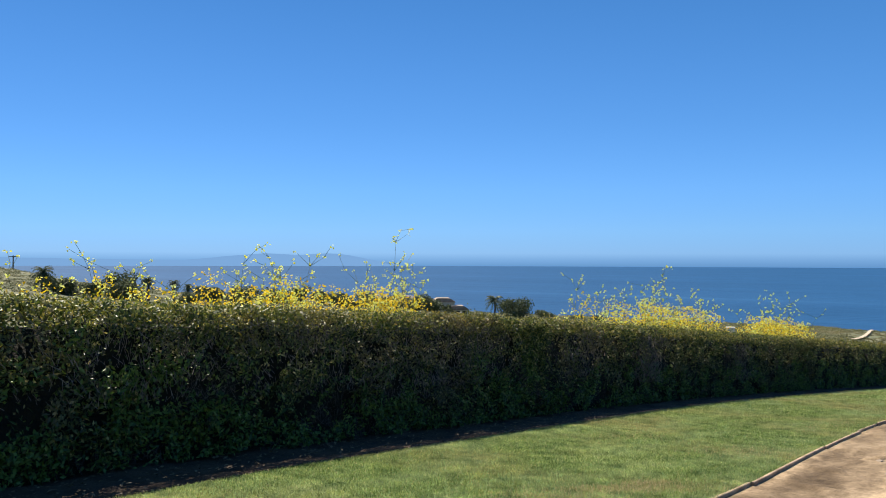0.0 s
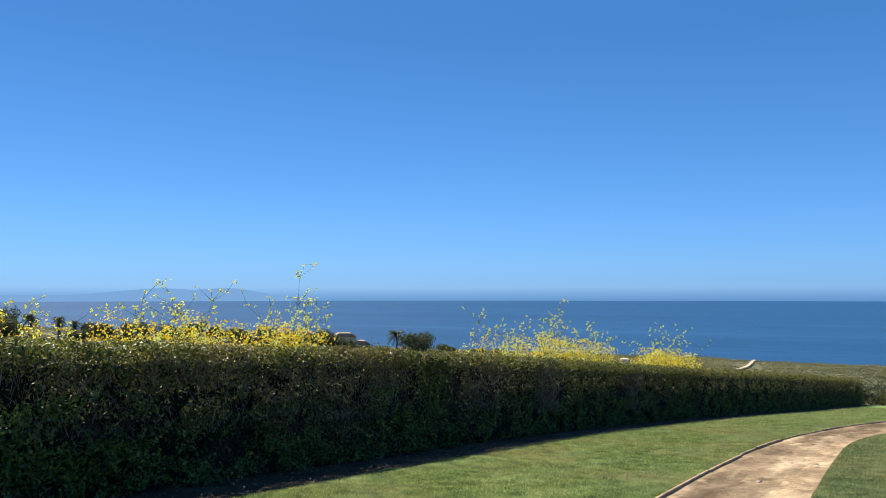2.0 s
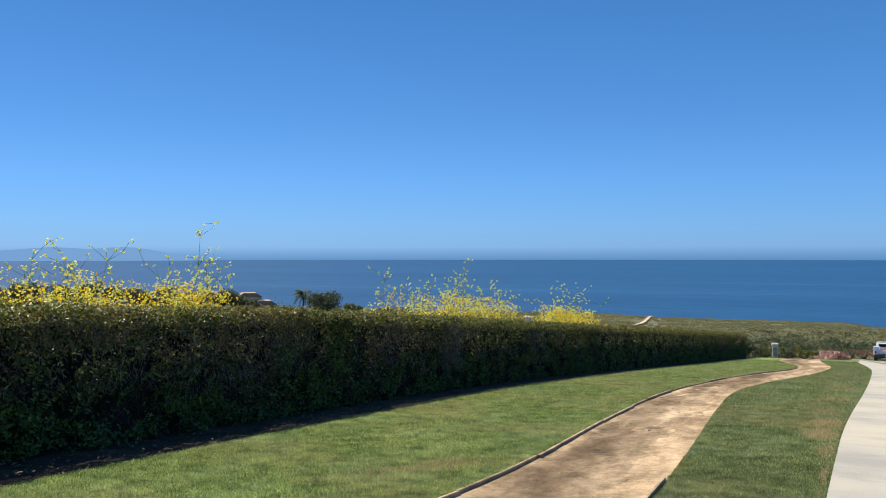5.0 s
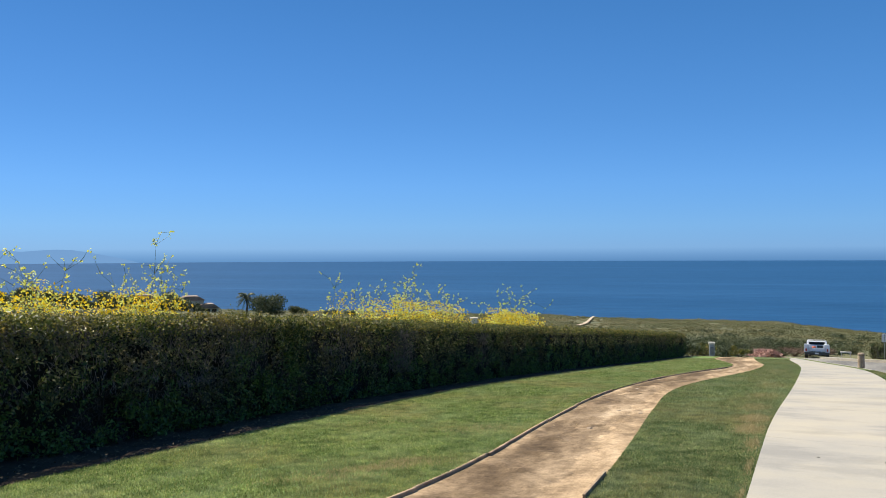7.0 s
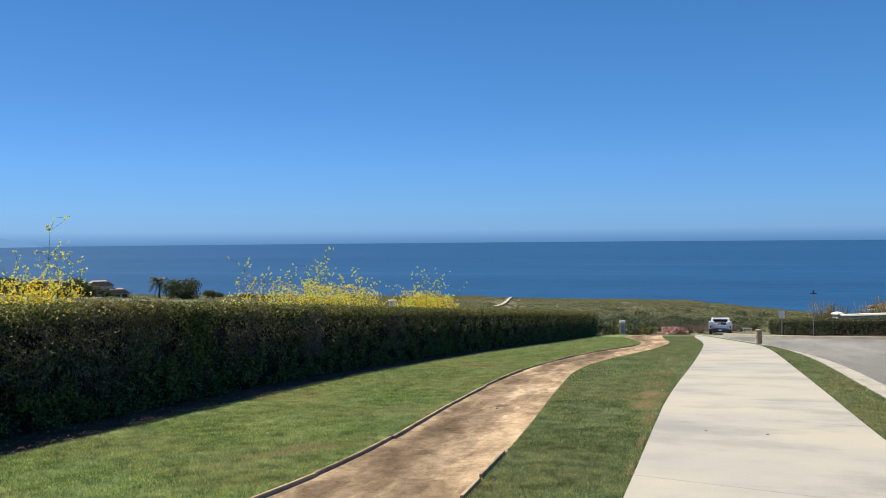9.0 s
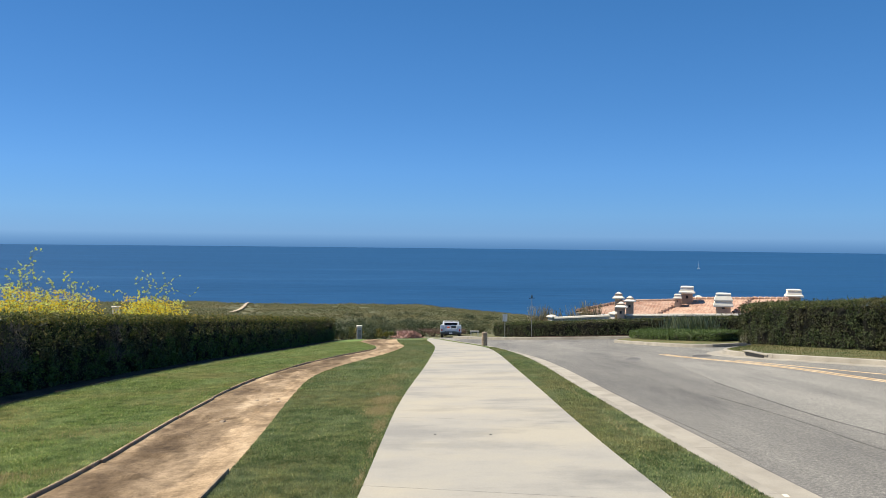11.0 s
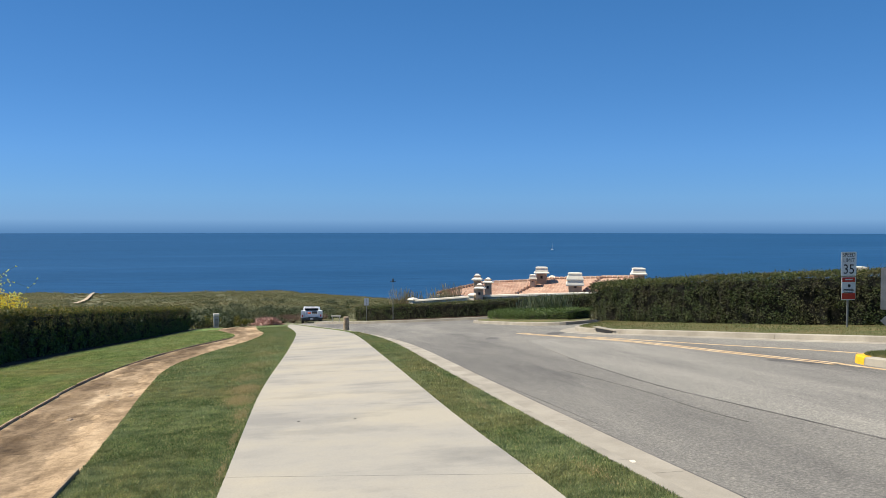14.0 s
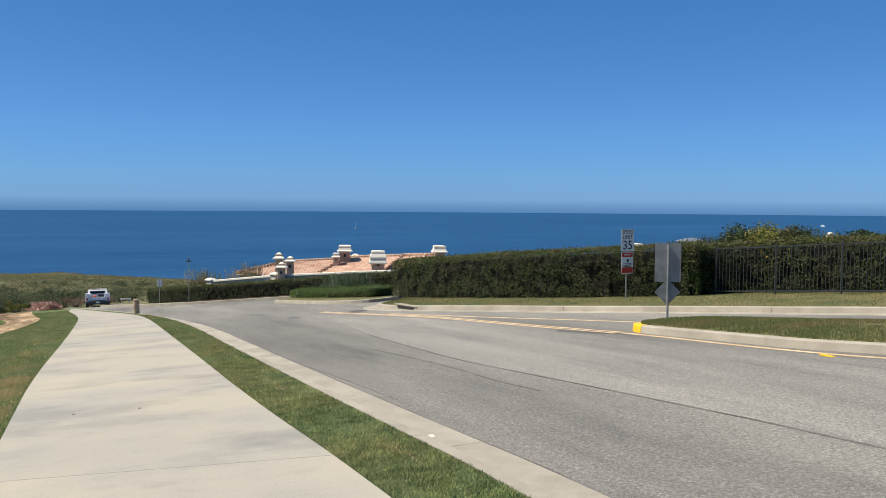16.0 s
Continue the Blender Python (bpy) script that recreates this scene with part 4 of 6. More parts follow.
def kerb_run(name, line, label, step=3.0, gutter=0.58):
    """Kerb stones with a gutter pan in lengths, joints open between them."""
    ob = thing(name, Matrix(), label, "kerb")
    tagged(ob, kind="structure")
    s = np.concatenate([[0], np.cumsum(np.hypot(*np.diff(line, axis=0).T))])
    u0 = 0.0
    while u0 < s[-1] - 0.5:
        u1 = min(u0 + step, s[-1])
        u = np.linspace(u0 + 0.004, u1 - 0.004, 9)
        seg = np.stack([np.interp(u, s, line[:, c]) for c in (0, 1)], 1)
        prof = [(0.0, -0.2), (0.0, 0.005), (0.135, 0.0), (0.155, -0.015), (0.175, -0.145), (0.74 if gutter else 0.2, -0.148), (0.74 if gutter else 0.2, -0.25)]
        rows = []
        for d, h in prof:
            p = offset(seg, d)
            rows.append(np.column_stack([p, hill(p[:, 0], p[:, 1]) + h]))
        v = np.stack(rows, 1)
        m = len(prof)
        i, j = np.meshgrid(np.arange(8), np.arange(m - 1), indexing="ij")
        k = (i * m + j).ravel()
        f = np.stack([k, k + m, k + m + 1, k + 1], 1).tolist() + [list(range(m)), [8 * m + c for c in range(m)][::-1]]
        link_mesh("kerb_stone", v.reshape(-1, 3), f, M_KERB, ob)
        u0 = u1
    return ob


kerb_run("kerb_near", KERB_IN, "pale concrete kerb with a wide gutter", 3.05)
FAR_KERB = curve([(30.2, 16.2), (28.6, 15.9), (27.1, 14.8), (26.2, 13.4), (25.4, 11.1), (24.7, 8.8), (24.0, 6.6), (23.3, 3.2), (22.6, 0.26), (22.2, -1.84), (20.5, -8)], 120)
kerb_run("kerb_far", FAR_KERB, "pale concrete kerb on the far side of the road", 3.05)
VERGE_BACK = curve([(33.4, 17.0), (33.4, 16.4), (32.8, 15.0), (31.5, 11.2), (30.4, 8), (30.4, 5), (31.2, 2), (31, 0), (30.4, -2.2), (29, -8)], 120)
FAR_VERGE = sheet("dry_verge", VERGE_BACK, offset(FAR_KERB, -0.01), 0.0, M_DRYLAWN, 10, label="half-dry grass verge below the hedge", category="lawn")
ROAD_MARKS = [
    (curve([(26.4, 17.2), (25.2, 15.6), (23.6, 12.6), (22.1, 9.95), (19.8, 6.9), (18.5, 5.0), (17.5, 3.45)], 50), -0.16, -0.05),
    (curve([(26.4, 17.2), (25.2, 15.6), (23.6, 12.6), (22.1, 9.95), (19.8, 6.9), (18.5, 5.0), (17.5, 3.45)], 50), 0.05, 0.16),
    (curve([(17.5, 3.4), (16.6, 2.25), (15.45, 0.92), (14.72, -0.05), (14.1, -0.95), (13.2, -3), (12.0, -7)], 50), -0.05, 0.06),
    (curve([(24.2, 12.9), (22.8, 10.2), (21.6, 7.6), (20.9, 5.7), (20.2, 3.9), (19.6, 2.9)], 40), -0.06, 0.06)]
for line, w0, w1 in ROAD_MARKS:
    tagged(ribbon(line, w0, w1, -0.149, M_YELLOW, "road_line", skirt=0.005, label="worn yellow painted road line", category="road line"))
# paler lane beyond the seam, and the joint between gutter and asphalt
tagged(sheet("road_lane", curve([(22.2, 14.0), (17, 9.4), (13.1, 5.4), (11.9, 3.85), (10.8, 2.4), (9.65, 0.92), (8.9, -0.05), (8.2, -0.85), (6.5, -3)], 80), curve([(22.9, 13.6), (21.8, 9.9), (18.2, 5.0), (16.3, 2.25), (15.15, 0.92), (14.42, -0.05), (13.8, -0.95), (12.9, -3), (11.7, -7)], 80), -0.1515, M_OVERLAY, 24, 0.003), "paler coarse asphalt lane beside a tar seam", "road", kind="structure")
ribbon(GUTTER, -0.010, 0.012, -0.1465, M_PATCH, "road_seam", skirt=0.02, label="dark joint between gutter and asphalt", category="road seam")
for x, y, w, d, turn, h in ((26.0, 15.3, 0.9, 0.35, 30, -0.1500), (23.2, 16.2, 1.3, 0.22, 35, -0.1500), (17.9, 4.3, 0.8, 0.45, 62, -0.1500)):
    ring = []
    for k in range(22):
        a = k * 2 * math.pi / 22
        q = 1 + 0.25 * noise.noise((math.cos(a) * 1.5 + x, math.sin(a) * 1.5, y))
        ring.append((w * q * math.cos(a), d * q * math.sin(a)))
    c, sn = math.cos(radians(turn)), math.sin(radians(turn))
    pts = np.array([(x + p * c - q * sn, y + p * sn + q * c) for p, q in ring])
    tagged(link_mesh("road_patch", np.column_stack([pts, hill(pts[:, 0], pts[:, 1]) + h]), [list(range(22))], M_PATCH), "dark tar patch on the asphalt", "road patch", "tar patches", kind="structure")
# long asphalt seam
ribbon(curve([(17, 9.4), (13.1, 5.4), (11.9, 3.85), (10.8, 2.4), (9.65, 0.92), (8.9, -0.05), (8.2, -0.85), (6.5, -3)], 60), -0.022, 0.022, -0.1505, M_PATCH, "road_seam", skirt=0.003, label="dark tar seam along the asphalt", category="road seam")
ribbon(curve([(14.5, 8.0), (12.1, 4.9), (10.9, 3.7), (10.2, 2.75)], 30), -0.012, 0.012, -0.1503, M_PATCH, "road_seam", skirt=0.003, label="dark hairline crack in the asphalt", category="road seam")
ribbon(curve([(15.2, 11.9), (13.2, 9.3), (11.0, 6.5), (9.2, 4.3)], 30), -0.010, 0.010, -0.1503, M_PATCH, "road_seam", skirt=0.003, label="dark hairline crack in the asphalt", category="road seam")

# median island with a kerb all round
MED = [(17.62, 3.15), (16.75, 2.08), (15.85, 0.92), (15.02, -0.1), (14.4, -1.3), (13.4, -4), (12.2, -8), (17.2, -8), (18.0, -3.5), (18.5, -1.2), (19.0, 0.6), (19.55, 2.1), (19.2, 2.9), (18.4, 3.35)]


def island(name, ring, label, top_material, kerb_material, height=0.15, nose=None):
    p = np.array(ring, float)
    for _ in range(2):
        q = np.empty((2 * len(p), 2))
        nx = np.roll(p, -1, axis=0)
        q[0::2], q[1::2] = 0.8 * p + 0.2 * nx, 0.2 * p + 0.8 * nx
        p = q
    c = p.mean(0)
    ob = thing(name, Matrix(), label, "traffic island")
    tagged(ob, kind="structure")
    tan = unit(np.roll(p, -1, axis=0) - np.roll(p, 1, axis=0))
    out = np.stack([tan[:, 1], -tan[:, 0]], 1)
    if np.sum(out * (p - c)) < 0:
        out = -out
    n = len(p)
    prof = [(0.02, -0.2), (0.0, -height + 0.13), (-0.03, -height + 0.15), (-0.16, -height + 0.155), (-0.165, -height + 0.1)]
    rows = []
    for d, h in prof:
        q = p + out * d
        rows.append(np.column_stack([q, hill(q[:, 0], q[:, 1]) + h]))
    v = np.stack(rows, 1).reshape(-1, 3)
    m = len(prof)
    f = [[i * m + j, i * m + j + 1, ((i + 1) % n) * m + j + 1, ((i + 1) % n) * m + j] for i in range(n) for j in range(m - 1)]
    link_mesh("kerb_ring", v, f, kerb_material, ob)
    if nose:
        near = [i for i in range(n) if math.dist(p[i], nose[:2]) < nose[2]]
        tip = np.stack([np.column_stack([p + out * (d + 0.004), hill(*(p + out * d).T) + h + 0.004]) for d, h in prof[:-1]], 1).reshape(-1, 3)
        faces = [[i * (m - 1) + j, i * (m - 1) + j + 1, ((i + 1) % n) * (m - 1) + j + 1, ((i + 1) % n) * (m - 1) + j] for i in near if (i + 1) % n in near for j in range(m - 2)]
        used = sorted({c for q in faces for c in q})
        at = {c: k for k, c in enumerate(used)}
        tagged(link_mesh("painted_nose", tip[used], [[at[c] for c in q] for q in faces], M_KERBYELLOW, ob), "bright yellow painted kerb nose")
    q = p - out * 0.15
    rings = [q * (1 - w) + c * w for w in (0, 0.02, 0.3, 0.6, 0.9)]
    z = [0.15 - height, 0.17 - height, 0.21 - height, 0.24 - height, 0.25 - height]
    v = np.vstack([np.column_stack([r, hill(r[:, 0], r[:, 1]) + h]) for r, h in zip(rings, z)])
    f = [[a * n + i, a * n + (i + 1) % n, (a + 1) * n + (i + 1) % n, (a + 1) * n + i] for a in range(4) for i in range(n)] + [[4 * n + i for i in range(n)]]
    top = link_mesh("turf", v, f, top_material, ob, True)
    k = 52000
    a = rng.integers(0, n, k)
    w = np.sqrt(rng.uniform(0, 1, k))[:, None]
    g = c + (q[a] + (np.roll(q, -1, axis=0)[a] - q[a]) * rng.uniform(0, 1, k)[:, None] - c) * w
    ok = np.hypot(g[:, 0], g[:, 1]) < 27
    g, w = g[ok], w[ok]
    blades("grass", np.column_stack([g, hill(g[:, 0], g[:, 1]) - height + np.interp(1 - w[:, 0], [0, 0.02, 0.3, 0.6, 0.9, 1], [0.15, 0.17, 0.21, 0.24, 0.25, 0.25])]), 0.045, M_DRYBLADE, ob)
    return ob


island("median", MED, "grassed traffic median with a concrete kerb", M_DRYLAWN, M_KERB, nose=(17.75, 3.2, 0.46))
rm = thing("road_marker", Matrix.Translation((14.02, -0.6, float(hill(np.array(14.02), np.array(-0.6))) - 0.15)), "small yellow reflective road marker", "road marker")
part("body", box((0, 0, 0.008), (0.24, 0.09, 0.016), pose(0, 0, 0, 0, 0, 48), 0.004), M_KERBYELLOW, rm)

# kerb inlet
near = int(np.argmin(np.hypot(FAR_KERB[:, 0] - 26.0, FAR_KERB[:, 1] - 13.2)))
run = FAR_KERB[near - 1] - FAR_KERB[near + 1]
kx, ky = FAR_KERB[near]
inlet = thing("drain_inlet", pose(kx, ky, float(hill(kx, ky)), 0, 0, math.degrees(math.atan2(run[1], run[0]))), "dark kerb drain inlet", "drain")
part("opening", box((0, 0.15, -0.075), (0.95, 0.06, 0.105)), M_BLACK, inlet)
part("lintel", box((0, 0.06, 0.004), (1.3, 0.26, 0.03), None, 0.008), M_KERB, inlet)

# ---- pavement slabs ----
pave = tagged(new("pavement"), "pale concrete pavement in broad slabs", "pavement", kind="structure")


def line_at(line, s_ref, u):
    return np.stack([np.interp(u, s_ref, line[:, c]) for c in (0, 1)], 1)


sl = np.concatenate([[0], np.cumsum(np.hypot(*np.diff(WALK_L, axis=0).T))])
sr = np.concatenate([[0], np.cumsum(np.hypot(*np.diff(WALK_R, axis=0).T))])


def nearest(line, s, p):
    return s[np.argmin(np.hypot(*(line - np.array(p)).T))]


jl, jr = nearest(WALK_L, sl, (4.40, 5.2)), nearest(WALK_R, sr, (6.0, 3.22))
SLAB = 4.6
rv = scatter(offset(VERGE_BACK, 0.3), offset(FAR_KERB, -0.1), 26000, -8, 22)
blades("grass", rv, 0.045, M_DRYBLADE, FAR_VERGE, "half-dry verge grass")
for i in range(-4, 14):
    a0, a1 = jl + i * SLAB, jl + (i + 1) * SLAB
    b0, b1 = jr + i * SLAB, jr + (i + 1) * SLAB
    if a0 < 0 or b0 < 0 or a1 > sl[-1] or b1 > sr[-1]:
        continue
    ua, ub = np.linspace(a0 + 0.003, a1 - 0.003, 14), np.linspace(b0 + 0.003, b1 - 0.003, 14)
    slab = sheet("slab", line_at(WALK_L, sl, ua), line_at(WALK_R, sr, ub), 0.008, M_CONCRETE, 8, 0.12, kind="", parent=pave)
under = sheet("pavement_bed", offset(WALK_L, 0.01), offset(WALK_R, -0.01), -0.012, M_KERB, 6, 0.2, label="dusty joint bed under the pavement slabs", category="pavement")

# ---- edging boards and stones of the dirt path ----
edging = tagged(new("path_edging"), "low weathered timber edging along the dirt path", "edging", kind="structure")


def boards(line, y0, y1, length, thick, high, skip, seed, lift=0.0):
    r = np.random.default_rng(seed)
    k = line[(line[:, 1] > y0) & (line[:, 1] < y1)]
    s = np.concatenate([[0], np.cumsum(np.hypot(*np.diff(k, axis=0).T))])
    u = 0.0
    while u < s[-1] - 0.4:
        u1 = min(u + length * r.uniform(0.7, 1.2), s[-1])
        if r.random() > skip:
            w = np.linspace(u + 0.01, u1 - 0.01, 7)
            p = np.stack([np.interp(w, s, k[:, c]) for c in (0, 1)], 1)
            sway = r.normal() * 0.015
            tilt = r.normal() * 0.012
            rows = []
            for d, h in ((-thick, -0.12), (-thick, high - 0.006), (-thick * 0.7, high), (thick * 0.7, high), (thick, high - 0.006), (thick, -0.12)):
                q = offset(p, d + sway)
                rows.append(np.column_stack([q, hill(q[:, 0], q[:, 1]) + h + lift + tilt]))
            v = np.stack(rows, 1)
            i, j = np.meshgrid(np.arange(6), np.arange(5), indexing="ij")
            f = (i * 6 + j).ravel()
            f = np.stack([f, f + 6, f + 7, f + 1], 1).tolist() + [list(range(6)), [36 + c for c in range(6)][::-1]]
            link_mesh("board", v.reshape(-1, 3), f, M_TIMBER, edging)
        u = u1


boards(DIRT_L, 2.0, 34.0, 2.4, 0.018, 0.014, 0.0, 3)
boards(DIRT_R, 12.0, 24.0, 2.2, 0.012, 0.004, 0.8, 4, -0.008)
# broken edge boards on the other side
bb = [((3.02, 5.85), (3.75, 6.85), 0.03), ((2.55, 5.2), (2.95, 5.72), 0.02)]
for (x0, y0), (x1, y1), h in bb:
    a, b = np.array([x0, y0]), np.array([x1, y1])
    za, zb = float(hill(*a)) - 0.02 + h * 0.3, float(hill(*b)) - 0.02 + h * 0.55
    m = Matrix.Translation(((x0 + x1) / 2, (y0 + y1) / 2, (za + zb) / 2)) @ Vector((x1 - x0, y1 - y0, zb - za)).to_track_quat("X", "Z").to_matrix().to_4x4()
    bm = box((0, 0, 0), (math.dist(a, b), 0.03, 0.10), None, 0.008)
    for vv in bm.verts:
        vv.co += Vector((0, 0.012 * noise.noise(vv.co * 7), 0.015 * noise.noise(vv.co * 5 + Vector((3, 0, 0)))))
    bm.transform(m)
    part("board", bm, M_TIMBER, edging)


def stone(x, y, size, seed, flat=0.5, label="small stone worn out of the dirt path"):
    bm = bmesh.new()
    bmesh.ops.create_icosphere(bm, subdivisions=2, radius=size)
    for v in bm.verts:
        v.co *= 1 + 0.35 * noise.noise(v.co / size * 1.3 + Vector((seed, 0, 0)))
        v.co.z *= flat
    bm.transform(Matrix.Rotation(seed, 4, "Z"))
    ob = part("stone", bm, M_STONE, None, "", False)
    ob.location = (x, y, float(hill(np.array(x), np.array(y))) - 0.045 + size * flat * 0.25)
    return tagged(ob, label, "stone", "stones in the path")


rs = np.random.default_rng(11)
for i, (x, y, s) in enumerate([(7.35, 12.35, 0.09), (7.5, 12.55, 0.06), (5.62, 10.85, 0.07), (5.45, 10.6, 0.09), (5.75, 10.7, 0.05), (7.2, 12.9, 0.08), (6.9, 12.0, 0.05), (10.5, 18.0, 0.10), (11.2, 18.6, 0.12), (9.6, 16.8, 0.08), (9.0, 15.9, 0.07)]):
    stone(x, y, s * 0.6, i * 1.7, 0.35)
# eroded ledges across the path
for i, (x, y, ln, w, turn) in enumerate([(5.5, 10.75, 0.9, 0.14, 20), (7.35, 12.6, 0.7, 0.12, 40), (9.3, 16.4, 1.1, 0.2, 25), (11.0, 18.4, 1.2, 0.25, 30)]):
    bm = bmesh.new()
    bmesh.ops.create_grid(bm, x_segments=24, y_segments=6, size=0.5)
    for v in bm.verts:
        e = max(0.0, 1 - (2 * v.co.x) ** 2) * max(0.0, 1 - (2 * v.co.y) ** 2)
        v.co = Vector((v.co.x * ln, v.co.y * w + 0.05 * noise.noise(Vector((v.co.x * 6, i, 0))), 0.03 * e * (1 + noise.noise(v.co * 9)) - 0.022))
    ob = part("ledge", bm, M_DIRT, None, "", True)
    ob.matrix_world = pose(x, y, float(hill(np.array(x), np.array(y))) - 0.02, 0, 0, turn)
    tagged(ob, "rough eroded ledge of hard earth in the path", "ledge", "ledges in the path")

# small marks on the ground
for i, (x, y) in enumerate([(7.24, 6.68), (6.75, 7.2)]):
    ob = part("gum_spot", lathe([(0.020, 0.0), (0.017, 0.003)], 8), M_PATCH, None)
    ob.location = (x, y, float(hill(np.array(x), np.array(y))) + 0.010)
    tagged(ob, "small dark gum spot on the pavement", "spot", "gum spots")
gm = part("kerb_mark", box((0, 0, 0), (0.11, 0.05, 0.004)), M_STUCCO, None)
gm.matrix_world = pose(7.42, 2.92, float(hill(np.array(7.42), np.array(2.92))) - 0.146, 0, 0, 45)
tagged(gm, "small white survey mark in the gutter", "paint mark")
from mathutils.bvhtree import BVHTree


# ---- far side: signs, fence, island, wall, house ----


def ground_z(x, y):
    return float(land(np.array(float(x)), np.array(float(y))))


def lettering(word, size, material, parent, m, name="lettering"):
    cu = bpy.data.curves.new(name, "FONT")
    cu.body, cu.size, cu.align_x, cu.align_y, cu.extrude = word, size, "CENTER", "CENTER", 0.0015
    tmp = bpy.data.objects.new("tmp", cu)
    me = bpy.data.meshes.new_from_object(tmp)
    bpy.data.objects.remove(tmp)
    ob = new(name, me)
    me.materials.clear()
    me.materials.append(material)
    ob.parent = parent
    ob.matrix_local = m
    return ob


def panel(w, h, c, r=0.03, t=0.006):
    """A sign plate in the x-z plane with rounded corners, facing -y."""
    o = []
    for sx, sz, a0 in ((1, 1, 0), (-1, 1, 90), (-1, -1, 180), (1, -1, 270)):
        for k in range(4):
            a = radians(a0 + 30 * k)
            o.append((c[0] + sx * (w / 2 - r) + r * math.cos(a), c[2] + sz * (h / 2 - r) + r * math.sin(a)))
    return prism(o, t, Matrix.Translation((0, c[1], 0)))


sx, sy = 27.15, 5.5
sp = thing("speed_sign", pose(sx, sy, ground_z(sx, sy) - 0.1, 0, 0, -38), "white speed limit sign over a red notice on a steel post", "road sign")
part("post", box((0, 0.03, 1.2), (0.05, 0.03, 2.42), None, 0.006), M_GALV, sp)
plate = part("speed_plate", panel(0.54, 0.74, (0, 0, 2.06)), M_SIGNWHITE, sp, "white speed limit plate")
up = Matrix.Rotation(radians(90), 4, "X")
lettering("SPEED", 0.17, M_SIGNBLACK, plate, Matrix.Translation((0, -0.006, 2.33)) @ up)
lettering("LIMIT", 0.17, M_SIGNBLACK, plate, Matrix.Translation((0, -0.006, 2.16)) @ up)
lettering("35", 0.42, M_SIGNBLACK, plate, Matrix.Translation((0, -0.006, 1.88)) @ up)
notice = part("notice_plate", panel(0.50, 0.72, (0, 0, 1.30)), M_SIGNWHITE, sp, "white plate with red bands")
part("red_band", box((0, -0.006, 1.57), (0.45, 0.006, 0.14)), M_SIGNRED, notice)
part("red_band", box((0, -0.006, 1.06), (0.47, 0.006, 0.19)), M_SIGNRED, notice)
part("emblem", lathe([(0.05, -0.004), (0.05, 0.004)], 10), M_SIGNBLACK, notice).matrix_local = Matrix.Translation((0.02, -0.006, 1.38)) @ up
for k, w in enumerate((0.34, 0.38, 0.30)):
    part("text_bar", box((0, -0.006, 1.27 - 0.045 * k), (w, 0.005, 0.022)), M_SIGNBLACK, notice)
part("text_bar", box((0, -0.011, 1.57), (0.26, 0.005, 0.03)), M_SIGNWHITE, notice)

mx, my = 19.45, 2.80
ms = thing("median_sign", pose(mx, my, ground_z(mx, my) + 0.02, 0, 0, -68), "grey road sign back and diamond marker on a steel post", "road sign")
part("post", tube((0, -0.03, -0.1), (0, -0.03, 1.68), 0.030, n=10), M_GALV, ms)
part("back_plate", panel(0.60, 0.90, (0, 0.01, 1.27)), M_GALV, ms, "dull grey aluminium sign back")
part("diamond_plate", prism([(0, 0.31), (0.30, 0.0), (0, -0.31), (-0.30, 0.0)], 0.006, Matrix.Translation((0, 0.01, 0.58))), M_GALV, ms, "grey diamond marker back")
for z in (1.6, 1.27, 0.95, 0.7, 0.45):
    part("bracket", box((0, -0.02, z), (0.10, 0.05, 0.03), None, 0.005), M_GALV, ms)

# iron fence
FEN = curve([(28.72, 2.85), (28.15, 0.95), (27.62, -0.78), (26.2, -5.0)], 60)
fs = np.concatenate([[0], np.cumsum(np.hypot(*np.diff(FEN, axis=0).T))])


def fence_at(u):
    x, y = np.interp(u, fs, FEN[:, 0]), np.interp(u, fs, FEN[:, 1])
    return float(x), float(y), float(hill(x, y))


fen = thing("iron_fence", Matrix(), "dark green painted iron picket fence", "fence")
u = 0.0
while u < fs[-1] - 0.05:
    x, y, z = fence_at(u)
    part("post", box((x, y, z + 0.80), (0.06, 0.06, 1.62), pose(0, 0, 0, 0, 0, 17), 0.006), M_IRON, fen)
    u1 = min(u + 1.98, fs[-1])
    a, b = fence_at(u), fence_at(u1)
    for h in (0.10, 1.54):
        d = Vector((b[0] - a[0], b[1] - a[1], b[2] - a[2]))
        m = Matrix.Translation(((a[0] + b[0]) / 2, (a[1] + b[1]) / 2, (a[2] + b[2]) / 2 + h)) @ d.to_track_quat("X", "Z").to_matrix().to_4x4()
        part("rail", box((0, 0, 0), (d.length, 0.035, 0.04)), M_IRON, fen).matrix_local = m
    for k in range(1, 17):
        x, y, z = fence_at(u + k * (u1 - u) / 17)
        part("picket", box((x, y, z + 0.82), (0.016, 0.016, 1.42)), M_IRON, fen)
    u += 1.98


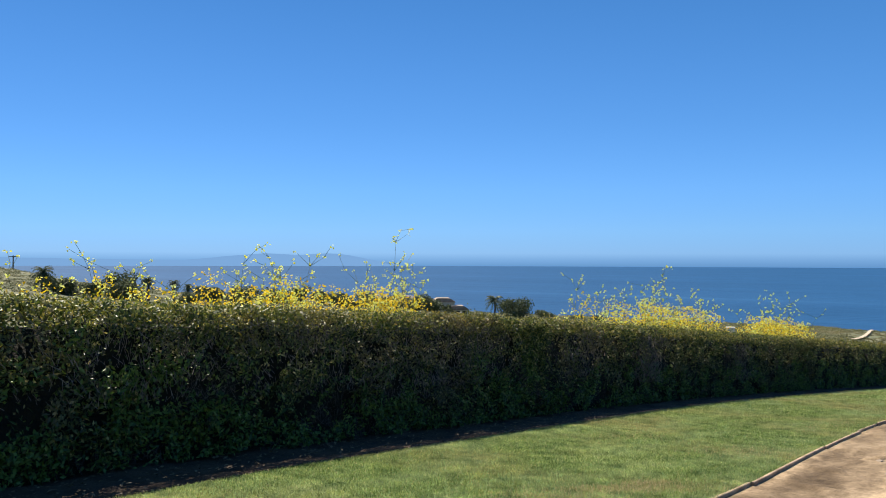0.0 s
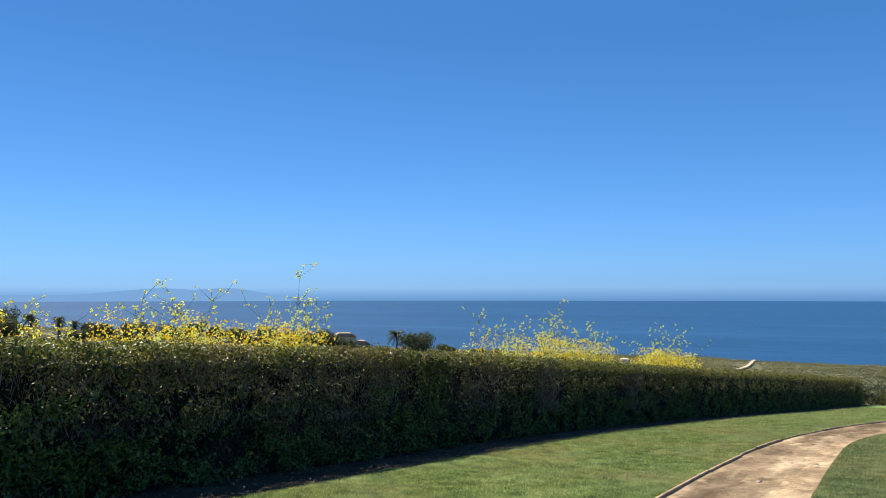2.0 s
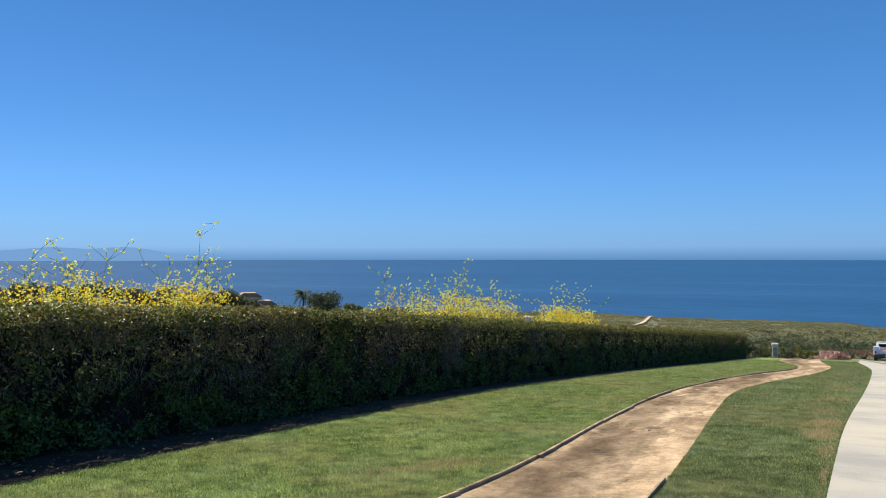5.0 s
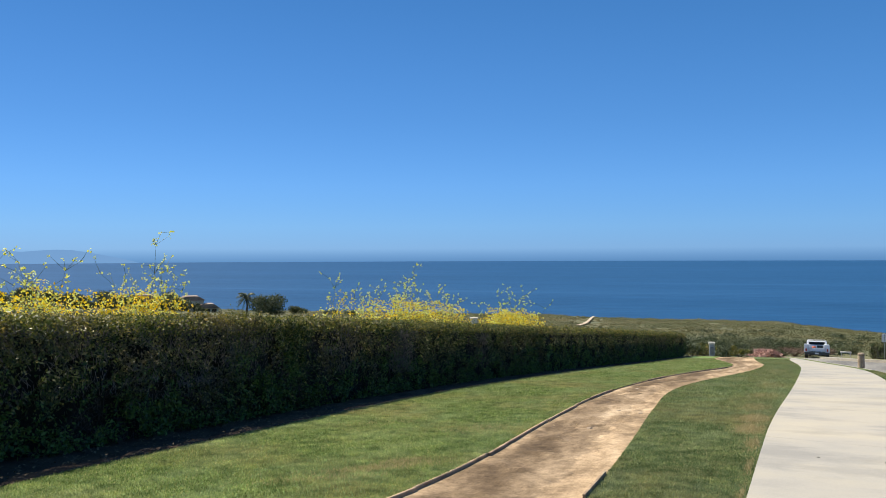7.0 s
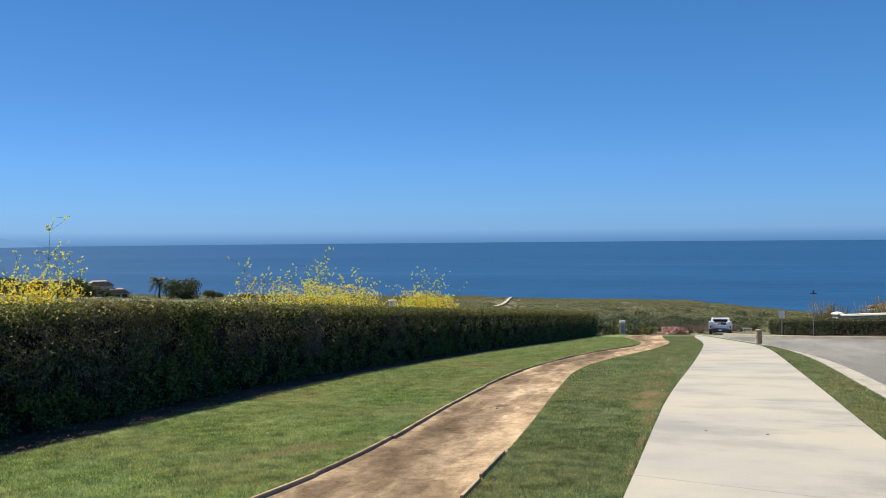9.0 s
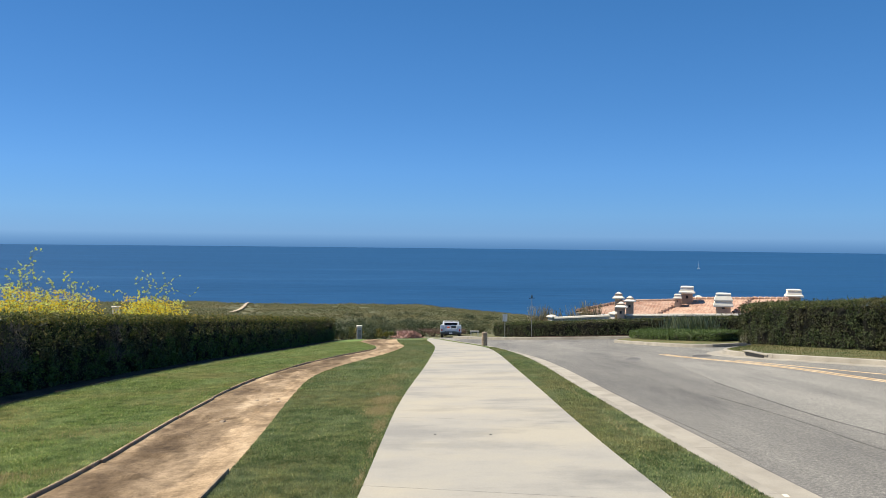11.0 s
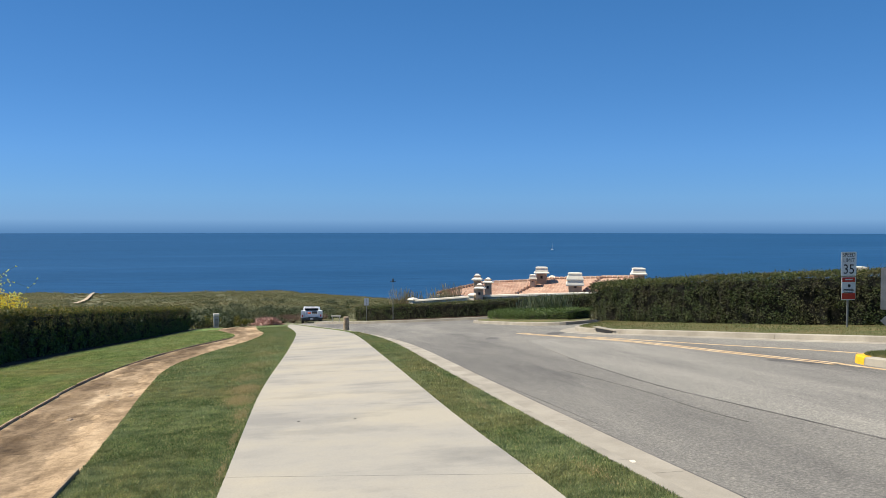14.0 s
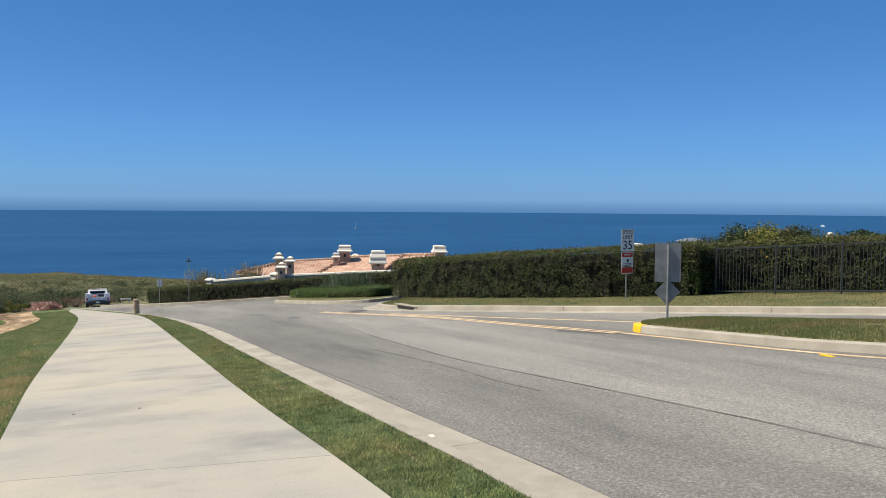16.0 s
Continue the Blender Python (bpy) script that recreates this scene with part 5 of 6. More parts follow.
def shrub(name, x, y, z, w, h, count, size, material, label, category="bush", seed=1, group="", spiky=False, dense=False):
    """A loose bush: branching stems and clumps of leaves with gaps."""
    r = np.random.default_rng(seed)
    ob = thing(name, Matrix.Translation((x, y, z)), label, category, group)
    k = max(5, int(w * 5))
    heads = np.column_stack([r.normal(size=(k, 2)) * w * 0.22, h * r.uniform(0.35, 0.85, k)])
    if dense:
        k = int(w * 16)
        heads = np.column_stack([r.normal(size=(k, 2)) * w * 0.26, h * r.uniform(0.62, 0.88, k)])
    heads[:, 2] *= 1 - 0.5 * np.clip(np.hypot(heads[:, 0], heads[:, 1]) / w, 0, 0.9)
    stick_mesh("stem_mass", np.zeros((k, 3)) + r.normal(size=(k, 3)) * [0.06, 0.06, 0], heads, 0.012 + 0.006 * h, M_TWIG, ob)
    if spiky:
        n = count
        a = r.uniform(0, 6.283, n)
        root = np.column_stack([r.normal(size=(n, 2)) * w * 0.28, np.zeros(n)])
        tip = root + np.column_stack([np.cos(a) * 0.28 * h, np.sin(a) * 0.28 * h, h * r.uniform(0.3, 1.05, n) ** 1.2])
        stick_mesh("blade_mass", root, tip, size, material, ob)
        return ob
    i = r.integers(0, k, count)
    rad = w * 0.20 * (0.6 + 0.8 * r.random(k))
    d = unit(r.normal(size=(count, 3)))
    p = heads[i] + d * (rad[i] * r.uniform(0.55, 1.05, count))[:, None] * [1, 1, 0.8]
    p[:, 2] = np.clip(p[:, 2], 0.02, None)
    tagged(leaf_mesh("foliage", p, d + [0, 0, 0.4], size, size * 0.6, material, ob), kind="stuff")
    return ob


# bushes rising over the fence hedge
for i, (x, y, w, h) in enumerate([(30.9, 3.3, 2.0, 2.45), (30.8, 2.3, 2.2, 2.75), (30.6, 1.3, 2.2, 2.85), (30.4, 0.3, 2.0, 2.7), (29.6, -1.6, 1.8, 2.5)]):
    shrub("bush", x, y, ground_z(x, y), w, h * 0.86, 12000, 0.085, M_SUNNYLEAF if i == 2 else M_HEDGE_FAR, "untrimmed bush crowning the hedge behind the fence", seed=60 + i, group="bushes behind the fence", dense=True)

# low planted island in the side street
ISLE = [(36.6, 26.4), (34.2, 23.2), (32.3, 20.2), (32.6, 18.6), (35.0, 18.4), (38.6, 20.0), (42.5, 25), (43.4, 29.5), (41.0, 30.2), (38.8, 29.2)]
island("planted_island", ISLE, "kerbed planted island in the side street", M_DRYLAWN, M_KERB)
ISL_H = curve([(41.0, 29.6), (38.4, 27.6), (36.0, 24.6), (34.2, 21.6), (33.9, 19.6)], 40)
hedge("hedge", ISL_H, 0.44, 2.4, M_ISLELEAF, 700, 0.07, "low clipped bright green hedge on the street island", base=0.10)
for i, (x, y) in enumerate([(40.3, 25.6), (39.8, 24.6), (39.4, 23.7)]):
    shrub("strap_leaf_plant", x, y, ground_z(x, y) + 0.1, 1.6, 1.2, 240, 0.024, M_STRAP, "clump of upright strap-leaved plants", "plant", 80 + i, "strap-leaved plants", True)

# garden wall with pillars
W_TOP = [(47.8, 42.9, -4.28), (48.2, 37.0, -3.62), (49.2, 31.0, -3.20), (50.2, 26.5, -2.92), (50.8, 21.5, -2.62)]
gw = thing("garden_wall", Matrix(), "cream stucco garden wall with a pale cap", "wall")
for (x0, y0, z0), (x1, y1, z1) in zip(W_TOP[:-1], W_TOP[1:]):
    a, b = Vector((x0 + 1.0, y0, z0)), Vector((x1 + 1.0, y1, z1))
    d = b - a
    m = Matrix.Translation((a + b) / 2) @ d.to_track_quat("X", "Z").to_matrix().to_4x4()
    part("wall_panel", box((0, 0, -1.2), (d.length, 0.2, 2.3)), M_STUCCO, gw).matrix_local = m
    part("cap", box((0, 0, 0.02), (d.length + 0.02, 0.42, 0.16), None, 0.03), M_TRIMWHITE, gw, "pale moulded cap").matrix_local = m
for x, y, z in (W_TOP[0], W_TOP[1]):
    p = part("pillar", box((x + 0.95, y, z - 0.9), (0.48, 0.48, 2.1), None, 0.02), M_STUCCO, gw)
    part("pillar_cap", lathe([(0.40, z + 0.06), (0.46, z + 0.10), (0.46, z + 0.17), (0.30, z + 0.24), (0.08, z + 0.30)], 4), M_TRIMWHITE, p).matrix_local = Matrix.Translation((x + 0.95, y, 0)) @ Matrix.Rotation(0.785, 4, "Z")


def tiled_plane(a, b, c, d, name, parent):
    """A roof face with eave a-b and ridge d-c, rolled in barrel tiles."""
    a, b, c, d = (np.array(p, float) for p in (a, b, c, d))
    ln = np.linalg.norm(b - a)
    up_len = np.linalg.norm((c + d) / 2 - (a + b) / 2)
    nu, nv = int(ln / 0.07), max(3, int(up_len / 0.38)) * 2
    nrm = np.cross(b - a, (c + d) / 2 - a)
    nrm = nrm / np.linalg.norm(nrm)
    if nrm[2] < 0:
        nrm = -nrm
    v = []
    for j in range(nv + 1):
        t = (j // 2 + (j % 2) * 0.96) / (nv / 2)
        t = min(t, 1.0)
        lo, hi = a + (d - a) * t, b + (c - b) * t
        for i in range(nu + 1):
            s = i * ln / nu
            # rows stay parallel to the slope: clip to the narrowing face
            s0, s1 = np.dot(lo - a, b - a) / ln, np.dot(hi - a, b - a) / ln
            sc = min(max(s, s0), s1)
            p = lo + (hi - lo) * ((sc - s0) / max(s1 - s0, 1e-6))
            roll = 0.035 * abs(math.sin(math.pi * s / 0.28))
            v.append(p + nrm * (roll + (0.02 if j % 2 == 0 else 0.0)))
    w = nu + 1
    i, j = np.meshgrid(np.arange(nv), np.arange(nu), indexing="ij")
    k = (i * w + j).ravel()
    return link_mesh(name, np.array(v), np.stack([k, k + 1, k + w + 1, k + w], 1), M_TILE, parent)


def ridge_caps(a, b, parent):
    a, b = Vector(a), Vector(b)
    n = max(2, int((b - a).length / 0.42))
    q = (b - a).to_track_quat("X", "Z").to_matrix().to_4x4()
    bm = bmesh.new()
    for k in range(n):
        p = a.lerp(b, (k + 0.5) / n)
        m = Matrix.Translation(p + Vector((0, 0, 0.07))) @ q
        bmesh.ops.create_cone(bm, cap_ends=True, segments=8, radius1=0.15, radius2=0.11, depth=0.40, matrix=m @ Matrix.Rotation(radians(90), 4, "Y"))
    cap = part("ridge_cap", bm, M_TILE, parent)
    part("mortar", add_tube(bmesh.new(), a + Vector((0, 0, 0.09)), b + Vector((0, 0, 0.05)), 0.10, n=8), M_TRIMWHITE, parent, "pale mortar between ridge tiles")
    return cap


def hip_roof(house, cx, cy, yaw, length, width, eave, ridge, over=0.5):
    m = pose(cx, cy, 0, 0, 0, yaw)
    L, W, r = length / 2, width / 2, max(length - width, 0.6) / 2

    def at(x, y, z):
        return tuple(m @ Vector((x, y, z)))

    e = [at(-L, -W, eave), at(L, -W, eave), at(L, W, eave), at(-L, W, eave)]
    k = [at(-r, 0, ridge), at(r, 0, ridge)]
    roof = part("roof", box((0, 0, eave - 0.12), (length - 0.1, width - 0.1, 0.2), None, 0.02), M_TRIMWHITE, house, "low tiled hip roof")
    roof.data.transform(m)
    tiled_plane(e[0], e[1], k[1], k[0], "roof_face", roof)
    tiled_plane(e[1], e[2], k[1], k[1], "roof_face", roof)
    tiled_plane(e[2], e[3], k[0], k[1], "roof_face", roof)
    tiled_plane(e[3], e[0], k[0], k[0], "roof_face", roof)
    ridge_caps(k[0], k[1], roof)
    for a, b in ((e[0], k[0]), (e[1], k[1]), (e[2], k[1]), (e[3], k[0])):
        ridge_caps(a, b, roof)
    wl_ = part("wall", box((0, 0, eave - 2.0), (length - 2 * over, width - 2 * over, 3.8)), M_STUCCO, house)
    wl_.data.transform(m)


def roof_wing(house, eave_a, eave_b, ridge_b, ridge_a):
    """A low tiled wing: front and back slopes, ridge tiles, a stepped rake of tile ends, and a wall below."""
    a, b, c, d = (Vector(p) for p in (eave_a, eave_b, ridge_b, ridge_a))
    back = (c + d) - (a + b)
    back = Vector((back.x / 2, back.y / 2, -(back.z / 2)))
    roof = part("roof", add_tube(bmesh.new(), a + Vector((0, 0, -0.08)), b + Vector((0, 0, -0.08)), 0.07, n=6), M_TRIMWHITE, house, "low roof of pale terracotta tiles")
    tiled_plane(a, b, c, d, "roof_face", roof)
    tiled_plane(c + back, d + back, d, c, "roof_face", roof)
    ridge_caps(d, c, roof)
    run = d - a
    q = run.to_track_quat("X", "Z").to_matrix().to_4x4()
    # rake face, its shade put into the board's dark colour
    part("rake_board", box((0, 0, -0.04), (run.length, 0.10, 0.22)), M_RAKESHADE, roof, "rake board coloured dark for the gable's shaded side").data.transform(Matrix.Translation((a + d) / 2) @ q)
    n = int(run.length / 0.46)
    shape = None
    for k in range(n):
        m = Matrix.Translation(a.lerp(d, (k + 0.5) / n) + Vector((0, 0, 0.11))) @ q
        if shape is None:
            tile = part("rake_tile", tube((-0.14, 0, 0), (0.14, 0, 0), 0.15, 0.11), M_TILE, roof)
            shape = tile.data
        else:
            tile = new("rake_tile", shape)
            tile.parent = roof
        tile.matrix_local = m
    mid, side = (a + b + c + d) / 4 + back * 0.5, b - a
    m = Matrix.Translation((mid.x, mid.y, min(a.z, b.z) - 1.35)) @ Matrix.Rotation(math.atan2(side.y, side.x), 4, "Z")
    part("wall", box((0, 0, 0), (side.length * 0.72, back.length * 1.2, 2.6)), M_STUCCO, house).data.transform(m)


def chimney(house, x, y, top, w, h, style):
    m = pose(x, y, top, 0, 0, -58)
    body = part("chimney", box((0, 0, -h / 2 - 1.0), (w * (0.72 if style == "flare" else 1.0), w * (0.72 if style == "flare" else 1.0), h + 1.8), None, 0.02), M_TAN, house, "stucco chimney with a white cap")
    body.data.transform(m)
    if style == "big":
        prof = [(w * 0.76, -h * 0.42), (w * 1.06, -h * 0.40), (w * 1.06, -h * 0.33), (w * 0.90, -h * 0.28), (w * 0.78, -h * 0.09), (w * 0.84, -h * 0.07), (w * 0.82, -0.01), (w * 0.5, 0.03)]
    elif style == "double":
        prof = [(w * 0.70, -h * 0.62), (w * 0.98, -h * 0.60), (w * 0.98, -h * 0.54), (w * 0.84, -h * 0.36), (w * 0.92, -h * 0.34), (w * 0.92, -h * 0.29), (w * 0.72, -h * 0.08), (w * 0.76, -h * 0.06), (w * 0.74, -0.01), (w * 0.4, 0.03)]
    else:
        prof = [(w * 0.48, -h * 0.36), (w * 0.84, -h * 0.33), (w * 0.84, -h * 0.28), (w * 0.50, -h * 0.18), (w * 0.34, -h * 0.04), (w * 0.14, 0.03)]
    cap = part("chimney_cap", lathe(prof, 4), M_TRIMWHITE, body, "white flared chimney cap")
    cap.data.transform(m @ Matrix.Rotation(0.785, 4, "Z"))
    part("vent", box((0, -w * (0.37 if style == "flare" else 0.51), -h * 0.62), (w * 0.2, 0.03, w * 0.26)), M_BLACK, body).data.transform(m)


villa = thing("villa", Matrix(), "large villa with terracotta hip roofs and cream chimneys", "house")
roof_wing(villa, (52.15, 43.20, -3.93), (56.94, 34.94, -4.52), (64.57, 39.72, -3.24), (60.32, 44.16, -3.47))
roof_wing(villa, (54.33, 37.95, -4.45), (56.83, 31.21, -4.17), (62.75, 32.90, -2.66), (60.92, 38.02, -2.89))
roof_wing(villa, (55.80, 32.01, -4.11), (57.01, 26.53, -3.82), (62.03, 29.93, -2.46), (61.25, 32.52, -2.55))
for x, y, z, w, h, st in [(59.9, 37.7, -1.75, 0.9, 1.4, "big"), (58.66, 37.8, -2.38, 0.48, 0.9, "big"), (57.1, 32.7, -1.96, 1.05, 1.7, "double"), (50.3, 37.5, -1.94, 0.74, 1.4, "flare"), (52.4, 38.0, -2.36, 0.76, 1.2, "flare"), (48.9, 36.2, -2.55, 0.76, 1.2, "flare"), (62.1, 38.0, -2.63, 0.9, 0.7, "flare"), (66.7, 31.8, -1.91, 0.95, 1.5, "big")]:
    chimney(villa, x, y, z, w, h, st)
villa_b = thing("villa", Matrix(), "villa roof seen low behind the far hedge", "house")
hip_roof(villa_b, 80.5, 14.0, -80, 10, 8, -4.2, -2.9)
chimney(villa_b, 78.5, 16.4, -1.75, 1.0, 1.6, "big")
villa_c = thing("villa", Matrix(), "villa with a white chimney behind the fence hedge", "house")
hip_roof(villa_c, 72.0, -1.0, -90, 9, 8, -3.2, -1.6)
chimney(villa_c, 70.0, -0.6, -0.1, 0.6, 1.4, "flare")
kiosk = thing("garden_pavilion", pose(60.7, 8.5, -0.62), "small pale pavilion roof behind the hedge", "pavilion")
part("roof", lathe([(1.1, -0.12), (1.12, -0.05), (0.6, 0.10), (0.05, 0.18)], 8), M_GALV, kiosk)
part("post", tube((0, 0, -3.2), (0, 0, -0.05), 0.12), M_STUCCO, kiosk)

# pampas tufts above the garden wall
for i, (x, y, h) in enumerate([(49.3, 44.6, 2.5), (49.8, 43.8, 2.2), (50.9, 42.0, 2.4), (51.6, 41.2, 2.7), (51.0, 40.6, 2.0)]):
    shrub("pampas_grass", x, y, ground_z(x, y), 0.95, h, 220, 0.022, M_PAMPAS, "tall dry pampas grass behind the wall", "grass tuft", 90 + i, "pampas tufts", True)
for i, (x, y, w, h) in enumerate([(51, 47.0, 2.6, 1.9), (51.2, 45.2, 2.8, 1.9), (51.6, 43.0, 3.0, 1.8), (53.5, 53.0, 2.6, 1.7)]):
    shrub("bush", x, y, ground_z(x, y), w, h, 900, 0.16, M_SCRUB, "grey-green garden bush behind the clipped hedge", seed=100 + i, group="garden bushes")

# street posts near the wall hedge
tagged(sheet("far_verge", curve([(53.5, 55.5), (50.6, 50.5), (49.0, 46.5), (48.6, 43)], 20), curve([(50.6, 55.5), (47.6, 50.0), (46.2, 45.6), (45.9, 42.8)], 20), 0.0, M_DRYLAWN, 6), "half-dry grass verge at the street corner", "lawn")
tagged(ribbon(curve([(50.6, 55.5), (47.6, 50.0), (46.2, 45.6), (46.0, 41), (46.6, 35), (47.2, 29), (47.6, 22)], 50), 0.0, 1.1, 0.02, M_KERB, "kerb_corner", skirt=0.3), "pale concrete kerb below the wall hedge", "kerb")
tagged(sheet("bank", curve([(49.8, 43.2), (49.6, 36), (50.0, 29), (50.2, 22)], 30), curve([(46.4, 43.2), (47.0, 35), (47.6, 29), (48.0, 22)], 30), 0.05, M_SOIL, 4, 0.5), "bare earth bank under the clipped hedge", "soil")
px_, py_ = 46.6, 43.1
pole = thing("weather_mast", Matrix.Translation((px_, py_, ground_z(px_, py_) - 0.1)), "thin grey mast with a small dark head", "mast")
part("pole", tube((0, 0, -0.1), (0, 0, 2.85), 0.035, 0.028), M_GALV, pole)
part("arm", tube((-0.3, 0.1, 2.85), (0.3, -0.1, 2.85), 0.022), M_IRON, pole)
part("head", lathe([(0.04, 2.85), (0.09, 2.9), (0.07, 3.02), (0.02, 3.1)], 8), M_IRON, pole)
pole.scale = (0.8, 0.8, 1.12)
px_, py_ = 48.2, 47.7
ss = thing("street_sign", pose(px_, py_, ground_z(px_, py_), 0, 0, -46), "small white sign on a thin post at the corner", "road sign")
part("post", tube((0, 0.02, 0), (0, 0.02, 1.95), 0.03), M_GALV, ss)
part("plate", panel(0.40, 0.62, (0, 0, 1.62)), M_SIGNWHITE, ss)

bx, by = 28.9, 29.75
bo = thing("bollard", Matrix.Translation((bx, by, ground_z(bx, by) + 0.0)), "brown aggregate concrete bollard beside the pavement", "bollard")
part("body", lathe([(0.155, -0.05), (0.15, 0.0), (0.145, 0.56), (0.13, 0.58), (0.13, 0.60), (0.15, 0.62), (0.145, 0.68), (0.10, 0.715)], 18), M_STONE, bo)

gx, gy = 39.3, 56.4
ub = thing("utility_pedestal", pose(gx, gy, ground_z(gx, gy) - 0.05, 0, 0, -30), "grey utility pedestal with a pale top", "utility box")
part("body", box((0, 0, 0.52), (0.50, 0.42, 1.06), None, 0.02), M_PALEGREY, ub)
part("front_panel", box((0, -0.215, 0.46), (0.34, 0.02, 0.72), None, 0.006), M_GALV, ub)
part("lid", box((0, 0, 1.13), (0.58, 0.5, 0.20), None, 0.03), M_TRIMWHITE, ub, "pale lid")
ub.scale = (0.82, 0.82, 0.92)

# flower bed and bushes at the path's end
bed = thing("flower_bed", Matrix(), "bed of pink ground-cover flowers with a pale edging", "flower bed")
BED = curve([(41.6, 52.0), (42.1, 53.1), (42.5, 54.1), (42.8, 55.0)], 30)
k = 2600
u = rng.integers(0, 29, k)
pp = BED[u] + rng.normal(size=(k, 2)) * [0.42, 0.3]
zz = hill(pp[:, 0], pp[:, 1]) + 0.02 + rng.uniform(0, 0.6, k) * np.exp(-((pp[:, 0] - BED[u][:, 0]) / 0.7) ** 2)
tagged(leaf_mesh("blossom", np.column_stack([pp, zz]), np.tile([0.0, 0.0, 1.0], (k, 1)), 0.16, 0.12, M_PINK, bed), kind="stuff")
ribbon(offset(BED, -0.7), -0.08, 0.08, 0.06, M_KERB, "edging", bed, kind="", skirt=0.2)
for i, (x, y, w, h, mt) in enumerate([(40.6, 54.6, 1.5, 1.15, "y"), (38.2, 57.5, 1.6, 1.3, "d"), (36.4, 55.4, 1.2, 1.2, "d"), (41.2, 60.5, 2.2, 1.3, "y")]):
    shrub("bush", x, y, ground_z(x, y) - 0.15, w, h, 700, 0.14, M_DARKLEAF if mt == "d" else M_SUNNYLEAF, "rounded garden bush at the path's end", seed=120 + i, group="bushes at the path's end")
lw = thing("low_rail", pose(56.5, 60.5, ground_z(56.5, 60.5) - 0.1, 0, 0, -43), "short cream rail beside the far road", "rail")
part("rail", box((0, 0, 0.62), (1.6, 0.16, 0.22), None, 0.03), M_TRIMWHITE, lw)
part("post", box((-0.6, 0, 0.3), (0.14, 0.14, 0.7)), M_TRIMWHITE, lw)
part("post", box((0.6, 0, 0.3), (0.14, 0.14, 0.7)), M_TRIMWHITE, lw)
lw.scale = (0.6, 0.6, 0.7)
rg = np.random.default_rng(77)
for i, (x, y) in enumerate([(46.6, 60.6), (47.8, 61.4), (49.2, 62.2), (50.6, 63.0), (52.0, 63.6), (53.6, 63.8), (55.2, 63.6), (56.6, 63.2)]):
    shrub("groundcover_clump", x, y, ground_z(x, y) - 0.25, 2.0, 0.85 + 0.2 * rg.random(), 900, 0.11, M_RUSSET if i % 3 else M_DARKLEAF, "low russet ground-cover clump beside the far road", "plant", 150 + i, "ground-cover clumps", dense=True)


